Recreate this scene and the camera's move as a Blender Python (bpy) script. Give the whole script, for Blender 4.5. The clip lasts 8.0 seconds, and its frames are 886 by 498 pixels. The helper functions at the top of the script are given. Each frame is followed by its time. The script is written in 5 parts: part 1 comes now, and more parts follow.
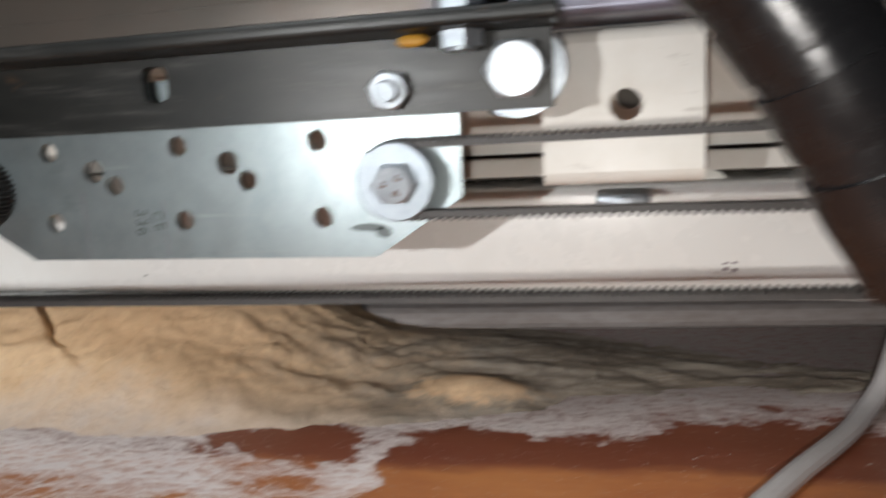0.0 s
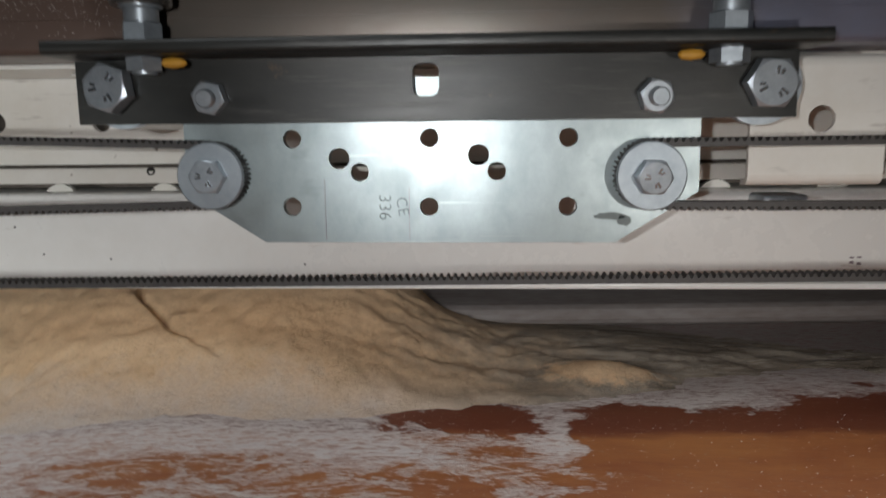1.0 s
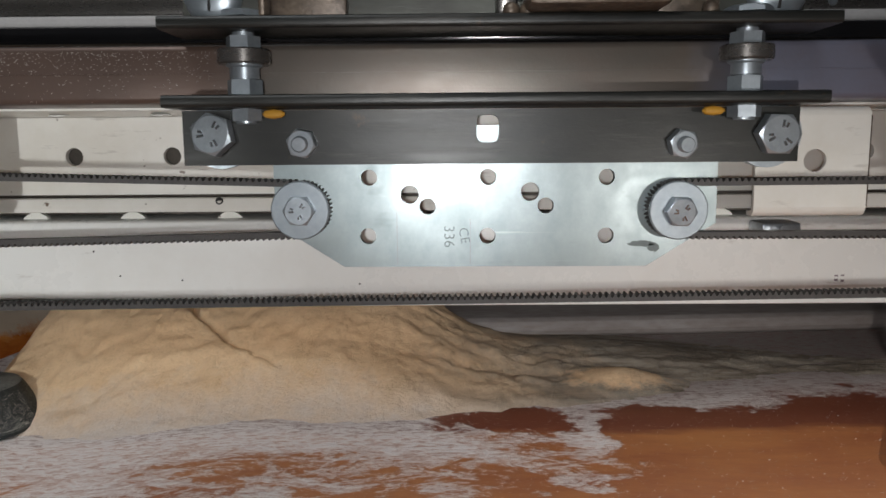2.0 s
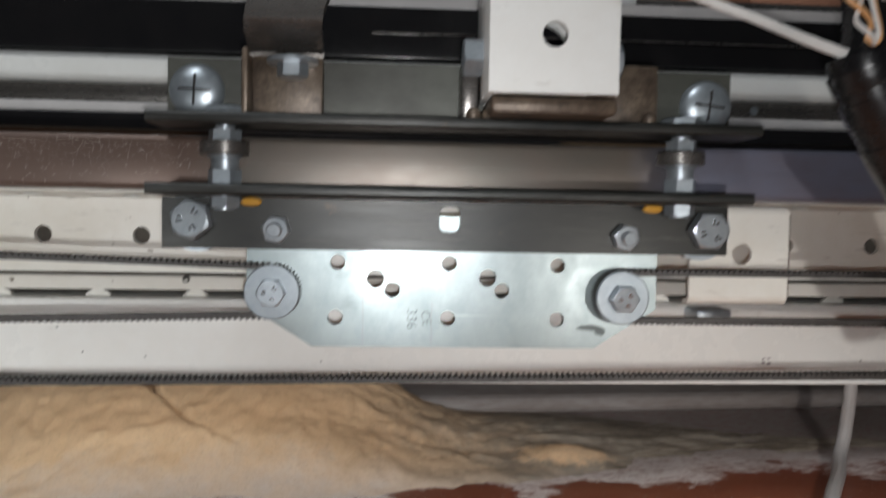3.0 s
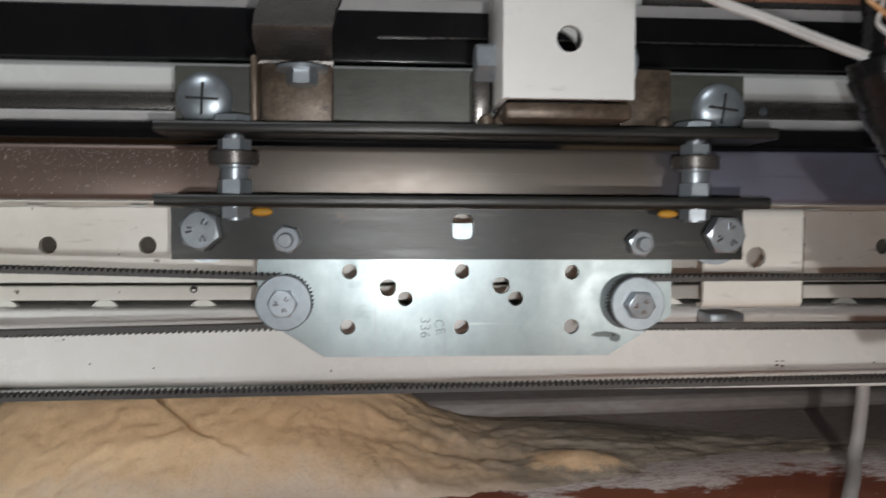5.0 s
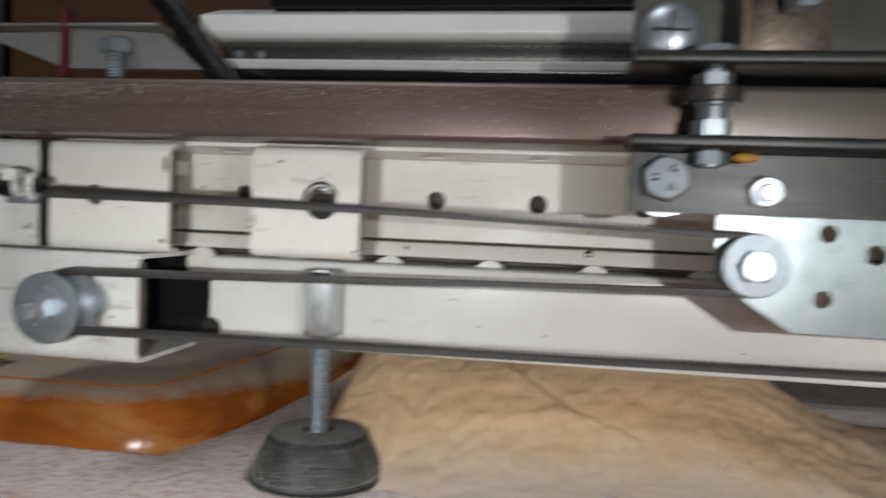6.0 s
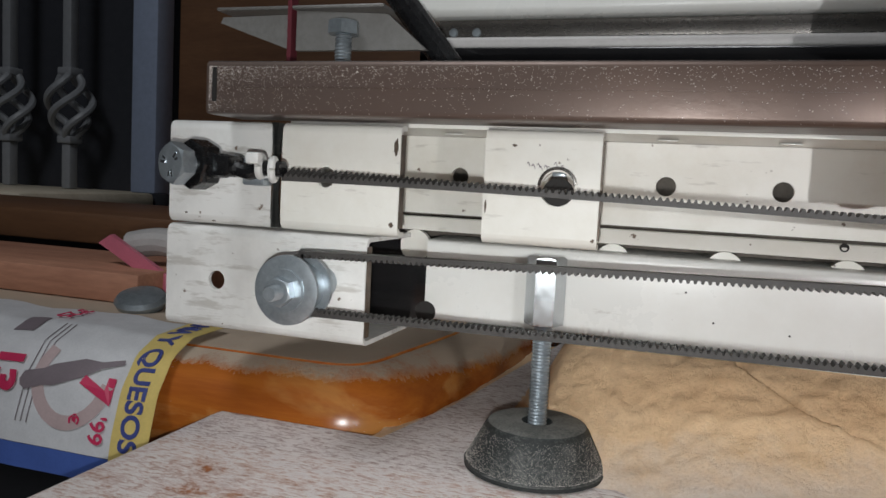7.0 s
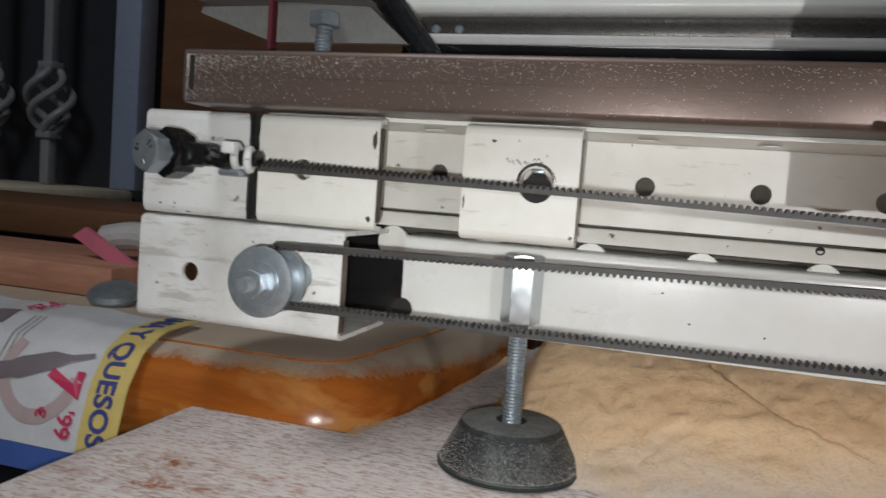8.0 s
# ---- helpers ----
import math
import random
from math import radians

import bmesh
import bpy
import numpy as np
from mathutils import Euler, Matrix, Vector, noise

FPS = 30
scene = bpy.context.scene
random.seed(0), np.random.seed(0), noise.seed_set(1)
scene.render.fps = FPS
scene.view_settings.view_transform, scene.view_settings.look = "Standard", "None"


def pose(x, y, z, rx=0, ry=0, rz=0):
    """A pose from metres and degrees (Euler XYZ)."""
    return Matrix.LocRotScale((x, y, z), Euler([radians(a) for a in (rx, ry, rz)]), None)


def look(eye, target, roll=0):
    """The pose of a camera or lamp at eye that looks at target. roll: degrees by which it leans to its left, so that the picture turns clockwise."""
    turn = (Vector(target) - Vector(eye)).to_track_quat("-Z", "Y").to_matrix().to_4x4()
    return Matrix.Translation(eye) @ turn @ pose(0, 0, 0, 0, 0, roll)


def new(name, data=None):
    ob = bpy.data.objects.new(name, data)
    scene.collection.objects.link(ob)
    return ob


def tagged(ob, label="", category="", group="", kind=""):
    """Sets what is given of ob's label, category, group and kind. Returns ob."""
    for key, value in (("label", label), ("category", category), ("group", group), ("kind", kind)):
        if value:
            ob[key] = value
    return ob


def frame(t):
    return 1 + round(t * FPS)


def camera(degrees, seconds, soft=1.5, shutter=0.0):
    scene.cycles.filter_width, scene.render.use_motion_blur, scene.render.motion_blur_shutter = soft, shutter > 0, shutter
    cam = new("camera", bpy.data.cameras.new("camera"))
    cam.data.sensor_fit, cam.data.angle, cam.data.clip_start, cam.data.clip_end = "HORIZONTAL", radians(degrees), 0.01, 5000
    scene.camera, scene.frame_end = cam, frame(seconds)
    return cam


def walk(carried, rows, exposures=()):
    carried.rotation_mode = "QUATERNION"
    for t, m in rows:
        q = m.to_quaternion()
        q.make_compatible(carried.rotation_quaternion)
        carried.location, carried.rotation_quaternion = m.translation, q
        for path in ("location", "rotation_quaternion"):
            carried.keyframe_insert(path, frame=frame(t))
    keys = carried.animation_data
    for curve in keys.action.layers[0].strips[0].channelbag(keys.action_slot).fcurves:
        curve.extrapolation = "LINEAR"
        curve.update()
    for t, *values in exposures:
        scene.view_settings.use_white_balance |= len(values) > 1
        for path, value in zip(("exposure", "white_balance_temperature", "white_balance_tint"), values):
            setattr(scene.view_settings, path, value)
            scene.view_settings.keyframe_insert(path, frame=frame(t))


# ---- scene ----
cam = camera(61.0, 8.0, shutter=0.5)
PATH = [
    (0, (0.093, -0.141, 0.107), (-0.362, 1.777, -0.231), -3.2),
    (0.5, (0.049, -0.155, 0.099), (-0.346, 1.772, -0.262), -0.9),
    (1, (0.017, -0.17, 0.105), (-0.099, 1.805, -0.193), -0.6),
    (1.5, (0.005, -0.189, 0.114), (-0.042, 1.79, -0.167), -1.1),
    (2.8, (-0.017, -0.206, 0.111), (0.078, 1.785, -0.049), 1.1),
    (3, (-0.012, -0.211, 0.117), (0.124, 1.783, 0.039), 1.0),
    (3.5, (-0.01, -0.216, 0.121), (0.15, 1.778, 0.103), 0.7),
    (4, (-0.01, -0.218, 0.122), (0.127, 1.777, 0.117), 0.0),
    (4.2, (-0.008, -0.216, 0.122), (0.158, 1.777, 0.123), -0.1),
    (5.3, (-0.03, -0.198, 0.115), (0.085, 1.797, 0.016), 0.7),
    (5.5, (-0.047, -0.189, 0.11), (-0.003, 1.81, 0.074), 1.7),
    (5.7, (-0.067, -0.187, 0.107), (-0.122, 1.812, 0.068), 2.6),
    (6, (-0.089, -0.187, 0.105), (-0.393, 1.788, 0.02), 2.3),
    (6.2, (-0.098, -0.186, 0.103), (-0.516, 1.767, -0.001), 2.3),
    (6.5, (-0.113, -0.186, 0.106), (-0.695, 1.721, -0.049), 2.7),
    (7, (-0.12, -0.185, 0.107), (-0.741, 1.709, -0.062), 3.0),
    (7.5, (-0.119, -0.187, 0.106), (-0.783, 1.694, -0.043), 2.6),
    (8, (-0.119, -0.183, 0.104), (-0.696, 1.726, -0.046), 4.3),
]
walk(cam, [(t, look(eye, target, roll)) for t, eye, target, roll in PATH],
     exposures=((0, 0.35), (0.5, -0.05), (1, -0.45), (1.5, -0.35), (2.8, 0.0), (4.2, 0.0), (5.5, -0.1), (6.5, 0.1), (8, 0.1)))

# ---- light ----
world = bpy.data.worlds.new("room_air")
scene.world = world
world.use_nodes = True
world.node_tree.nodes["Background"].inputs[0].default_value = (0.75, 0.85, 1.0, 1)
world.node_tree.nodes["Background"].inputs[1].default_value = 0.04


def area_lamp(name, m, sx, sy, watts, colour, spread=180):
    data = bpy.data.lights.new(name, "AREA")
    data.shape, data.size, data.size_y, data.energy, data.color = "RECTANGLE", sx, sy, watts, colour
    data.spread = radians(spread)
    ob = new(name, data)
    ob.matrix_world = m
    return ob


# fixed lamps close under the path that stand in for one carried torch
area_lamp("torch_lamp", look((-0.010, -0.214, 0.111), (-0.006, 0.02, 0.106)), 0.003, 0.003, 0.100, (0.985, 0.988, 1.0), 104)
area_lamp("torch_lamp", look((-0.122, -0.190, 0.0985), (-0.212, 0.02, 0.076)), 0.003, 0.003, 0.082, (0.975, 1.0, 1.0), 92)
area_lamp("torch_lamp", look((0.088, -0.158, 0.094), (0.110, 0.02, 0.036)), 0.003, 0.003, 0.040, (1.0, 0.96, 0.92), 95)
# unseen fill lamp high in front, added to brighten the room and facing sides
area_lamp("fill_lamp", look((-0.5, -1.0, 1.55), (-0.3, 0.3, 0.0)), 0.5, 0.5, 9.0, (0.92, 0.96, 1.0))


# ---- materials ----
class Nodes:
    def __init__(self, name):
        self.mat = bpy.data.materials.new(name)
        self.mat.use_nodes = True
        self.tree = self.mat.node_tree
        self.bsdf = self.tree.nodes["Principled BSDF"]
        self.coord = self.tree.nodes.new("ShaderNodeTexCoord").outputs["Object"]

    def add(self, kind, **values):
        n = self.tree.nodes.new(kind)
        for key, value in values.items():
            sock = n.inputs[key.replace("_", " ")]
            if isinstance(value, bpy.types.NodeSocket):
                self.tree.links.new(value, sock)
            else:
                sock.default_value = value
        return n

    def link(self, a, b):
        self.tree.links.new(a, b)

    def mapped(self, sx=1, sy=1, sz=1, lx=0, ly=0, lz=0):
        n = self.add("ShaderNodeMapping", Vector=self.coord)
        n.inputs["Scale"].default_value = (sx, sy, sz)
        n.inputs["Location"].default_value = (lx, ly, lz)
        return n.outputs[0]

    def noise(self, scale, detail=4.0, rough=0.6, vector=None, distortion=0.0):
        n = self.add("ShaderNodeTexNoise", Vector=vector or self.coord, Scale=scale, Detail=detail, Roughness=rough, Distortion=distortion)
        return n.outputs[0]

    def ramp(self, value, stops):
        n = self.tree.nodes.new("ShaderNodeValToRGB")
        self.link(value, n.inputs[0])
        while len(n.color_ramp.elements) < len(stops):
            n.color_ramp.elements.new(0.5)
        for e, (p, c) in zip(n.color_ramp.elements, stops):
            e.position = p
            e.color = (c, c, c, 1) if isinstance(c, (int, float)) else (*c, 1)
        return n.outputs[0]

    def mix(self, factor, a, b, blend="MIX"):
        n = self.tree.nodes.new("ShaderNodeMix")
        n.data_type, n.blend_type = "RGBA", blend
        for sock, v in ((n.inputs[0], factor), (n.inputs[6], a), (n.inputs[7], b)):
            if isinstance(v, bpy.types.NodeSocket):
                self.link(v, sock)
            elif isinstance(v, (int, float)):
                sock.default_value = v
            else:
                sock.default_value = (*v, 1)
        return n.outputs[2]

    def maths(self, op, a, b=0.0, c=0.0):
        n = self.tree.nodes.new("ShaderNodeMath")
        n.operation = op
        for sock, v in zip(n.inputs, (a, b, c)):
            if isinstance(v, bpy.types.NodeSocket):
                self.link(v, sock)
            else:
                sock.default_value = v
        return n.outputs[0]

    def axis(self, i):
        n = self.add("ShaderNodeSeparateXYZ", Vector=self.coord)
        return n.outputs[i]

    def done(self, colour, rough=0.5, metal=0.0, bump=None, height=0.0005, strength=0.4, coat=0.0, coat_rough=0.1):
        for key, v in (("Base Color", colour), ("Roughness", rough), ("Metallic", metal), ("Coat Weight", coat), ("Coat Roughness", coat_rough)):
            sock = self.bsdf.inputs[key]
            if isinstance(v, bpy.types.NodeSocket):
                self.link(v, sock)
            elif isinstance(v, (int, float)):
                sock.default_value = v
            else:
                sock.default_value = (*v, 1)
        if bump is not None:
            n = self.add("ShaderNodeBump", Strength=strength, Distance=height, Height=bump)
            self.link(n.outputs[0], self.bsdf.inputs["Normal"])
        return self.mat


def worn(name, base, dark, rough=0.45, metal=0.0, scale=60, amount=0.5, grain=900, bump=0.25, stretch=1.0, coat=0.0, spec=None):
    """A surface with blotches at one scale and grain at another."""
    n = Nodes(name)
    v = n.mapped(1.0 / stretch, 1, 1)
    blot = n.ramp(n.noise(scale, 5, 0.65, v), [(0.35, 0.0), (0.7, 1.0)])
    fine = n.noise(grain, 3, 0.6, v)
    col = n.mix(n.maths("MULTIPLY", blot, amount), base, dark)
    col = n.mix(n.maths("MULTIPLY", n.ramp(fine, [(0.4, 0.0), (0.75, 1.0)]), amount * 0.6), col, dark)
    r = n.maths("ADD", rough - 0.08, n.maths("MULTIPLY", fine, 0.16))
    return n.done(col, r, metal, fine, 0.0002, bump, coat)


def painted(name, base, dirt, rough=0.38, chips=0.72, scuffs=0.66):
    """White paint on steel: faint grime, thin dark scuffs, a few chips of rust."""
    n = Nodes(name)
    grime = n.ramp(n.noise(35, 6, 0.7), [(0.42, 0.0), (0.8, 0.55)])
    scuff = n.ramp(n.noise(160, 4, 0.7, n.mapped(0.25, 1, 1.3)), [(scuffs, 0.0), (scuffs + 0.10, 0.55)])
    chip = n.ramp(n.noise(240, 3, 0.5), [(chips, 0.0), (chips + 0.03, 1.0)])
    col = n.mix(grime, base, dirt)
    col = n.mix(scuff, col, (0.36, 0.33, 0.29))
    col = n.mix(chip, col, (0.16, 0.12, 0.09))
    return n.done(col, n.maths("ADD", rough, n.maths("MULTIPLY", grime, 0.3)), 0.0, n.noise(1400, 2), 0.00008, 0.15)


def plain(name, base, rough=0.5, metal=0.0, coat=0.0):
    return worn(name, base, tuple(c * 0.6 for c in base), rough, metal, 90, 0.35, 1200, 0.12, 1.0, coat)


def zinc_plate():
    n = Nodes("galvanised_zinc")
    cloud = n.ramp(n.noise(55, 6, 0.68, n.mapped(1, 1, 0.7)), [(0.34, 0.0), (0.68, 1.0)])
    spangle = n.ramp(n.noise(190, 4, 0.7), [(0.40, 0.0), (0.62, 1.0)])
    fine = n.noise(700, 3, 0.6, n.mapped(1, 1, 5))
    smear = n.ramp(n.noise(30, 4, 0.7, n.mapped(1, 1, 2, 0.4, 0, 0)), [(0.60, 0.0), (0.70, 0.6)])
    scratch = n.ramp(n.noise(300, 3, 0.6, n.mapped(0.08, 1, 2.2)), [(0.66, 0.0), (0.70, 0.5)])
    col = n.mix(cloud, (0.33, 0.375, 0.38), (0.20, 0.238, 0.243))
    col = n.mix(n.maths("MULTIPLY", spangle, 0.35), col, (0.24, 0.28, 0.285))
    col = n.mix(smear, col, (0.14, 0.165, 0.16))
    col = n.mix(scratch, col, (0.42, 0.46, 0.46))
    r = n.maths("ADD", 0.29, n.maths("ADD", n.maths("MULTIPLY", cloud, 0.11), n.maths("MULTIPLY", spangle, 0.06)))
    return n.done(col, r, 0.75, fine, 0.0001, 0.12)


def beam_steel():
    """Square tube: brown oxide towards its end, grey between the rollers, blue-grey past them."""
    n = Nodes("oxide_steel_tube")
    x = n.axis(0)
    along = n.maths("ADD", x, n.maths("MULTIPLY", n.noise(60), 0.02))
    zone = n.ramp(n.maths("MULTIPLY_ADD", along, 2.0, 0.5),
                  [(0.0, (0.155, 0.120, 0.106)), (0.385, (0.098, 0.065, 0.052)), (0.415, (0.115, 0.103, 0.088)), (0.63, (0.115, 0.103, 0.088)), (0.67, (0.17, 0.18, 0.24)), (1.0, (0.15, 0.16, 0.215))])
    blot = n.ramp(n.noise(45, 6, 0.7, n.mapped(0.6, 1, 1)), [(0.35, 0.0), (0.75, 0.8)])
    col = n.mix(blot, zone, n.mix(0.5, zone, (0.115, 0.062, 0.042)))
    dust = n.ramp(n.noise(420, 4, 0.75), [(0.62, 0.0), (0.68, 1.0)])
    near_end = n.ramp(n.maths("MULTIPLY_ADD", n.maths("ADD", x, n.maths("MULTIPLY", n.axis(2), -3.0)), 4.0, 3.0), [(0.0, 1.0), (0.62, 0.0)])
    col = n.mix(n.maths("MULTIPLY", dust, near_end), col, (0.55, 0.45, 0.36))
    r = n.maths("ADD", 0.3, n.maths("MULTIPLY", blot, 0.2))
    return n.done(col, r, 0.42, n.noise(900, 4), 0.00015, 0.28)


def sawdust_mat():
    n = Nodes("sawdust")
    cl = n.noise(60, 6, 0.7)
    fine = n.noise(900, 5, 0.75)
    x = n.axis(0)
    y = n.axis(1)
    z = n.axis(2)
    col = n.mix(n.ramp(cl, [(0.3, 0.0), (0.75, 1.0)]), (0.93, 0.675, 0.42), (0.83, 0.57, 0.335))
    # greyer, floury dust thinning out to one side and along the toe
    grey = n.maths("ADD", n.maths("MULTIPLY", x, 7.0), n.maths("MULTIPLY", cl, 0.7))
    # a fresh pale pile on the grey layer
    px = n.maths("DIVIDE", n.maths("SUBTRACT", x, 0.054), 0.020)
    py = n.maths("DIVIDE", n.maths("SUBTRACT", y, 0.0565), 0.0085)
    pile = n.maths("DIVIDE", 1.0, n.maths("MULTIPLY_ADD", px, px, n.maths("MULTIPLY_ADD", py, py, 1.0)))
    pile = n.maths("ADD", pile, n.maths("MULTIPLY_ADD", n.noise(150, 5, 0.75), 0.9, -0.45))
    grey = n.maths("SUBTRACT", grey, n.ramp(pile, [(0.42, 0.0), (0.72, 0.5)]))
    col = n.mix(n.ramp(grey, [(0.22, 0.0), (0.72, 1.0)]), col, (0.46, 0.405, 0.335))
    drag = n.noise(120, 6, 0.75, n.mapped(0.16, 1.0, 1.0), 0.6)
    col = n.mix(n.maths("MULTIPLY", n.ramp(drag, [(0.44, 1.0), (0.56, 0.0)]), n.ramp(grey, [(0.45, 0.0), (0.80, 0.8)])), col, (0.17, 0.135, 0.105))
    toe = n.maths("ADD", n.maths("MULTIPLY_ADD", y, 12.0, -0.27), n.maths("MULTIPLY", cl, 0.5))
    col = n.mix(n.ramp(toe, [(0.16, 0.9), (0.50, 0.0)]), col, (0.74, 0.67, 0.63))
    col = n.mix(n.ramp(fine, [(0.33, 0.30), (0.50, 0.0)]), col, (0.55, 0.39, 0.22))
    return n.done(col, 0.95, 0.0, n.maths("ADD", fine, n.maths("MULTIPLY", cl, 2.0)), 0.0010, 0.65)


def table_mat():
    """Orange varnished wood, with flour-fine dust in drifts and streaks on it."""
    n = Nodes("varnished_wood")
    grain = n.noise(30, 6, 0.75, n.mapped(0.6, 2.2, 1))
    wood = n.mix(n.ramp(grain, [(0.35, 0.0), (0.7, 1.0)]), (0.54, 0.215, 0.075), (0.36, 0.110, 0.045))
    x, y = n.axis(0), n.axis(1)
    # past a wavy line along the board the wood is darker red-brown
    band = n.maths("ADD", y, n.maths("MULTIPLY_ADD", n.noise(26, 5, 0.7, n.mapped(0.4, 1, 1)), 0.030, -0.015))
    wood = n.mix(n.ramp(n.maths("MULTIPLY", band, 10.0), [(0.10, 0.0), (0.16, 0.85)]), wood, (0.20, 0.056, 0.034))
    big = n.noise(17, 7, 0.75, n.mapped(0.8, 1.4, 1, 3.1, 1.7, 0), 1.0)
    streak = n.noise(62, 6, 0.78, n.mapped(0.7, 1.2, 1), 2.0)
    fine = n.noise(700, 4, 0.8, n.mapped(0.6, 1.2, 1))
    lay = n.maths("MULTIPLY_ADD", big, 0.55, n.maths("MULTIPLY_ADD", streak, 0.32, n.maths("MULTIPLY", fine, 0.13)))
    lay = n.maths("MULTIPLY_ADD", n.maths("SUBTRACT", lay, 0.5), 2.3, 0.5)
    lay = n.maths("ADD", lay, n.maths("MINIMUM", n.maths("MAXIMUM", n.maths("MULTIPLY", x, -1.8), -0.16), 0.19))
    lay = n.maths("ADD", lay, n.maths("MINIMUM", n.maths("MAXIMUM", n.maths("MULTIPLY_ADD", y, 9.0, -0.36), n.maths("MULTIPLY_ADD", y, 2.0, -0.065)), 0.45))
    # drifts that were swept together, and bare places between them
    wx = n.maths("ADD", x, n.maths("MULTIPLY_ADD", n.noise(70, 4, 0.7), 0.030, -0.015))
    wy = n.maths("ADD", y, n.maths("MULTIPLY_ADD", n.noise(80, 4, 0.7, n.mapped(1, 1, 1, 5, 2, 0)), 0.022, -0.011))
    for cx, cy, sx, sy, much in ((0.034, 0.016, 0.009, 0.020, 0.45), (-0.075, 0.012, 0.060, 0.012, 0.26), (0.066, 0.040, 0.032, 0.008, 0.75), (-0.225, 0.018, 0.050, 0.016, 0.30), (-0.010, 0.002, 0.020, 0.010, 0.20),
                                 (0.008, 0.026, 0.022, 0.007, -0.42), (0.110, 0.006, 0.060, 0.026, -0.30), (0.054, 0.022, 0.010, 0.014, -0.40), (0.120, 0.034, 0.040, 0.008, -0.20), (0.130, 0.066, 0.090, 0.014, 0.45), (-0.185, 0.040, 0.040, 0.022, 0.40)):
        dx = n.maths("DIVIDE", n.maths("SUBTRACT", wx, cx), sx)
        dy = n.maths("DIVIDE", n.maths("SUBTRACT", wy, cy), sy)
        near = n.maths("DIVIDE", 1.0, n.maths("MULTIPLY_ADD", dx, dx, n.maths("MULTIPLY_ADD", dy, dy, 1.0)))
        lay = n.maths("MULTIPLY_ADD", n.maths("MULTIPLY", near, near), much, lay)
    cover = n.ramp(lay, [(0.445, 0.0), (0.51, 0.65), (0.64, 0.97)])
    cover = n.maths("MULTIPLY", cover, n.ramp(n.noise(620, 5, 0.8, n.mapped(0.4, 1.3, 1), 0.5), [(0.38, 0.30), (0.52, 1.0)]))
    speck = n.ramp(fine, [(0.60, 0.0), (0.68, 0.5)])
    # greyer dust at the far right, with the bar's shade in its colour
    dust_shade_col = n.mix(n.maths("MULTIPLY", n.ramp(y, [(0.04, 0.0), (0.09, 1.0)]), n.ramp(n.maths("MULTIPLY_ADD", x, 8.0, 0.5), [(0.1, 0.0), (0.6, 1.0)])), (0.90, 0.83, 0.80), (0.42, 0.38, 0.365))
    col = n.mix(cover, n.mix(speck, wood, (0.50, 0.36, 0.27)), dust_shade_col)
    r = n.maths("MULTIPLY_ADD", cover, 0.55, 0.35)
    return n.done(col, r, 0.0, n.maths("MULTIPLY", cover, fine), 0.0007, 0.6)


def orange_varnish():
    """Orange varnish with cloudy worn patches, and sawdust lying where the surface faces up."""
    n = Nodes("orange_varnish")
    patch = n.ramp(n.noise(28, 5, 0.6, n.mapped(0.5, 1, 1.6), 0.5), [(0.50, 0.0), (0.60, 1.0)])
    grain = n.noise(60, 5, 0.7, n.mapped(0.25, 1, 3))
    col = n.mix(n.ramp(grain, [(0.35, 0.0), (0.7, 1.0)]), (0.46, 0.140, 0.022), (0.30, 0.075, 0.014))
    col = n.mix(n.maths("MULTIPLY", patch, 0.55), col, (0.62, 0.30, 0.09))
    fine = n.noise(600, 4, 0.8)
    geo = n.tree.nodes.new("ShaderNodeNewGeometry")
    nz = n.add("ShaderNodeSeparateXYZ", Vector=geo.outputs["Normal"]).outputs[2]
    lie = n.maths("ADD", n.maths("MULTIPLY", nz, 0.62), n.maths("MULTIPLY_ADD", n.noise(50, 5, 0.7), 0.25, n.maths("MULTIPLY", fine, 0.13)))
    lie = n.maths("ADD", lie, n.maths("MINIMUM", n.maths("MAXIMUM", n.maths("MULTIPLY_ADD", n.axis(0), 13.0, 2.80), -0.03), 0.40))
    dust = n.ramp(lie, [(0.68, 0.0), (0.75, 0.9)])
    fleck = n.ramp(n.noise(300, 4, 0.8, n.mapped(0.6, 1, 1)), [(0.68, 0.0), (0.74, 0.6)])
    col = n.mix(n.maths("MAXIMUM", dust, fleck), col, (0.50, 0.42, 0.33))
    return n.done(col, n.maths("MULTIPLY_ADD", dust, 0.6, 0.24), 0.0, n.maths("MULTIPLY", dust, fine), 0.001, 0.5)


def dusty_rubber():
    """Black rubber with specks of dust, and a film of it where the surface faces up."""
    n = Nodes("dusty_rubber")
    fine = n.noise(1300, 4, 0.8)
    cloud = n.noise(90, 5, 0.7)
    geo = n.tree.nodes.new("ShaderNodeNewGeometry")
    nz = n.add("ShaderNodeSeparateXYZ", Vector=geo.outputs["Normal"]).outputs[2]
    lie = n.maths("MULTIPLY_ADD", nz, 0.42, n.maths("MULTIPLY_ADD", cloud, 0.5, n.maths("MULTIPLY", fine, 0.5)))
    col = n.mix(n.ramp(lie, [(0.72, 0.0), (1.0, 0.7)]), (0.017, 0.021, 0.021), (0.30, 0.30, 0.28))
    return n.done(col, 0.62, 0.0, fine, 0.0003, 0.5)


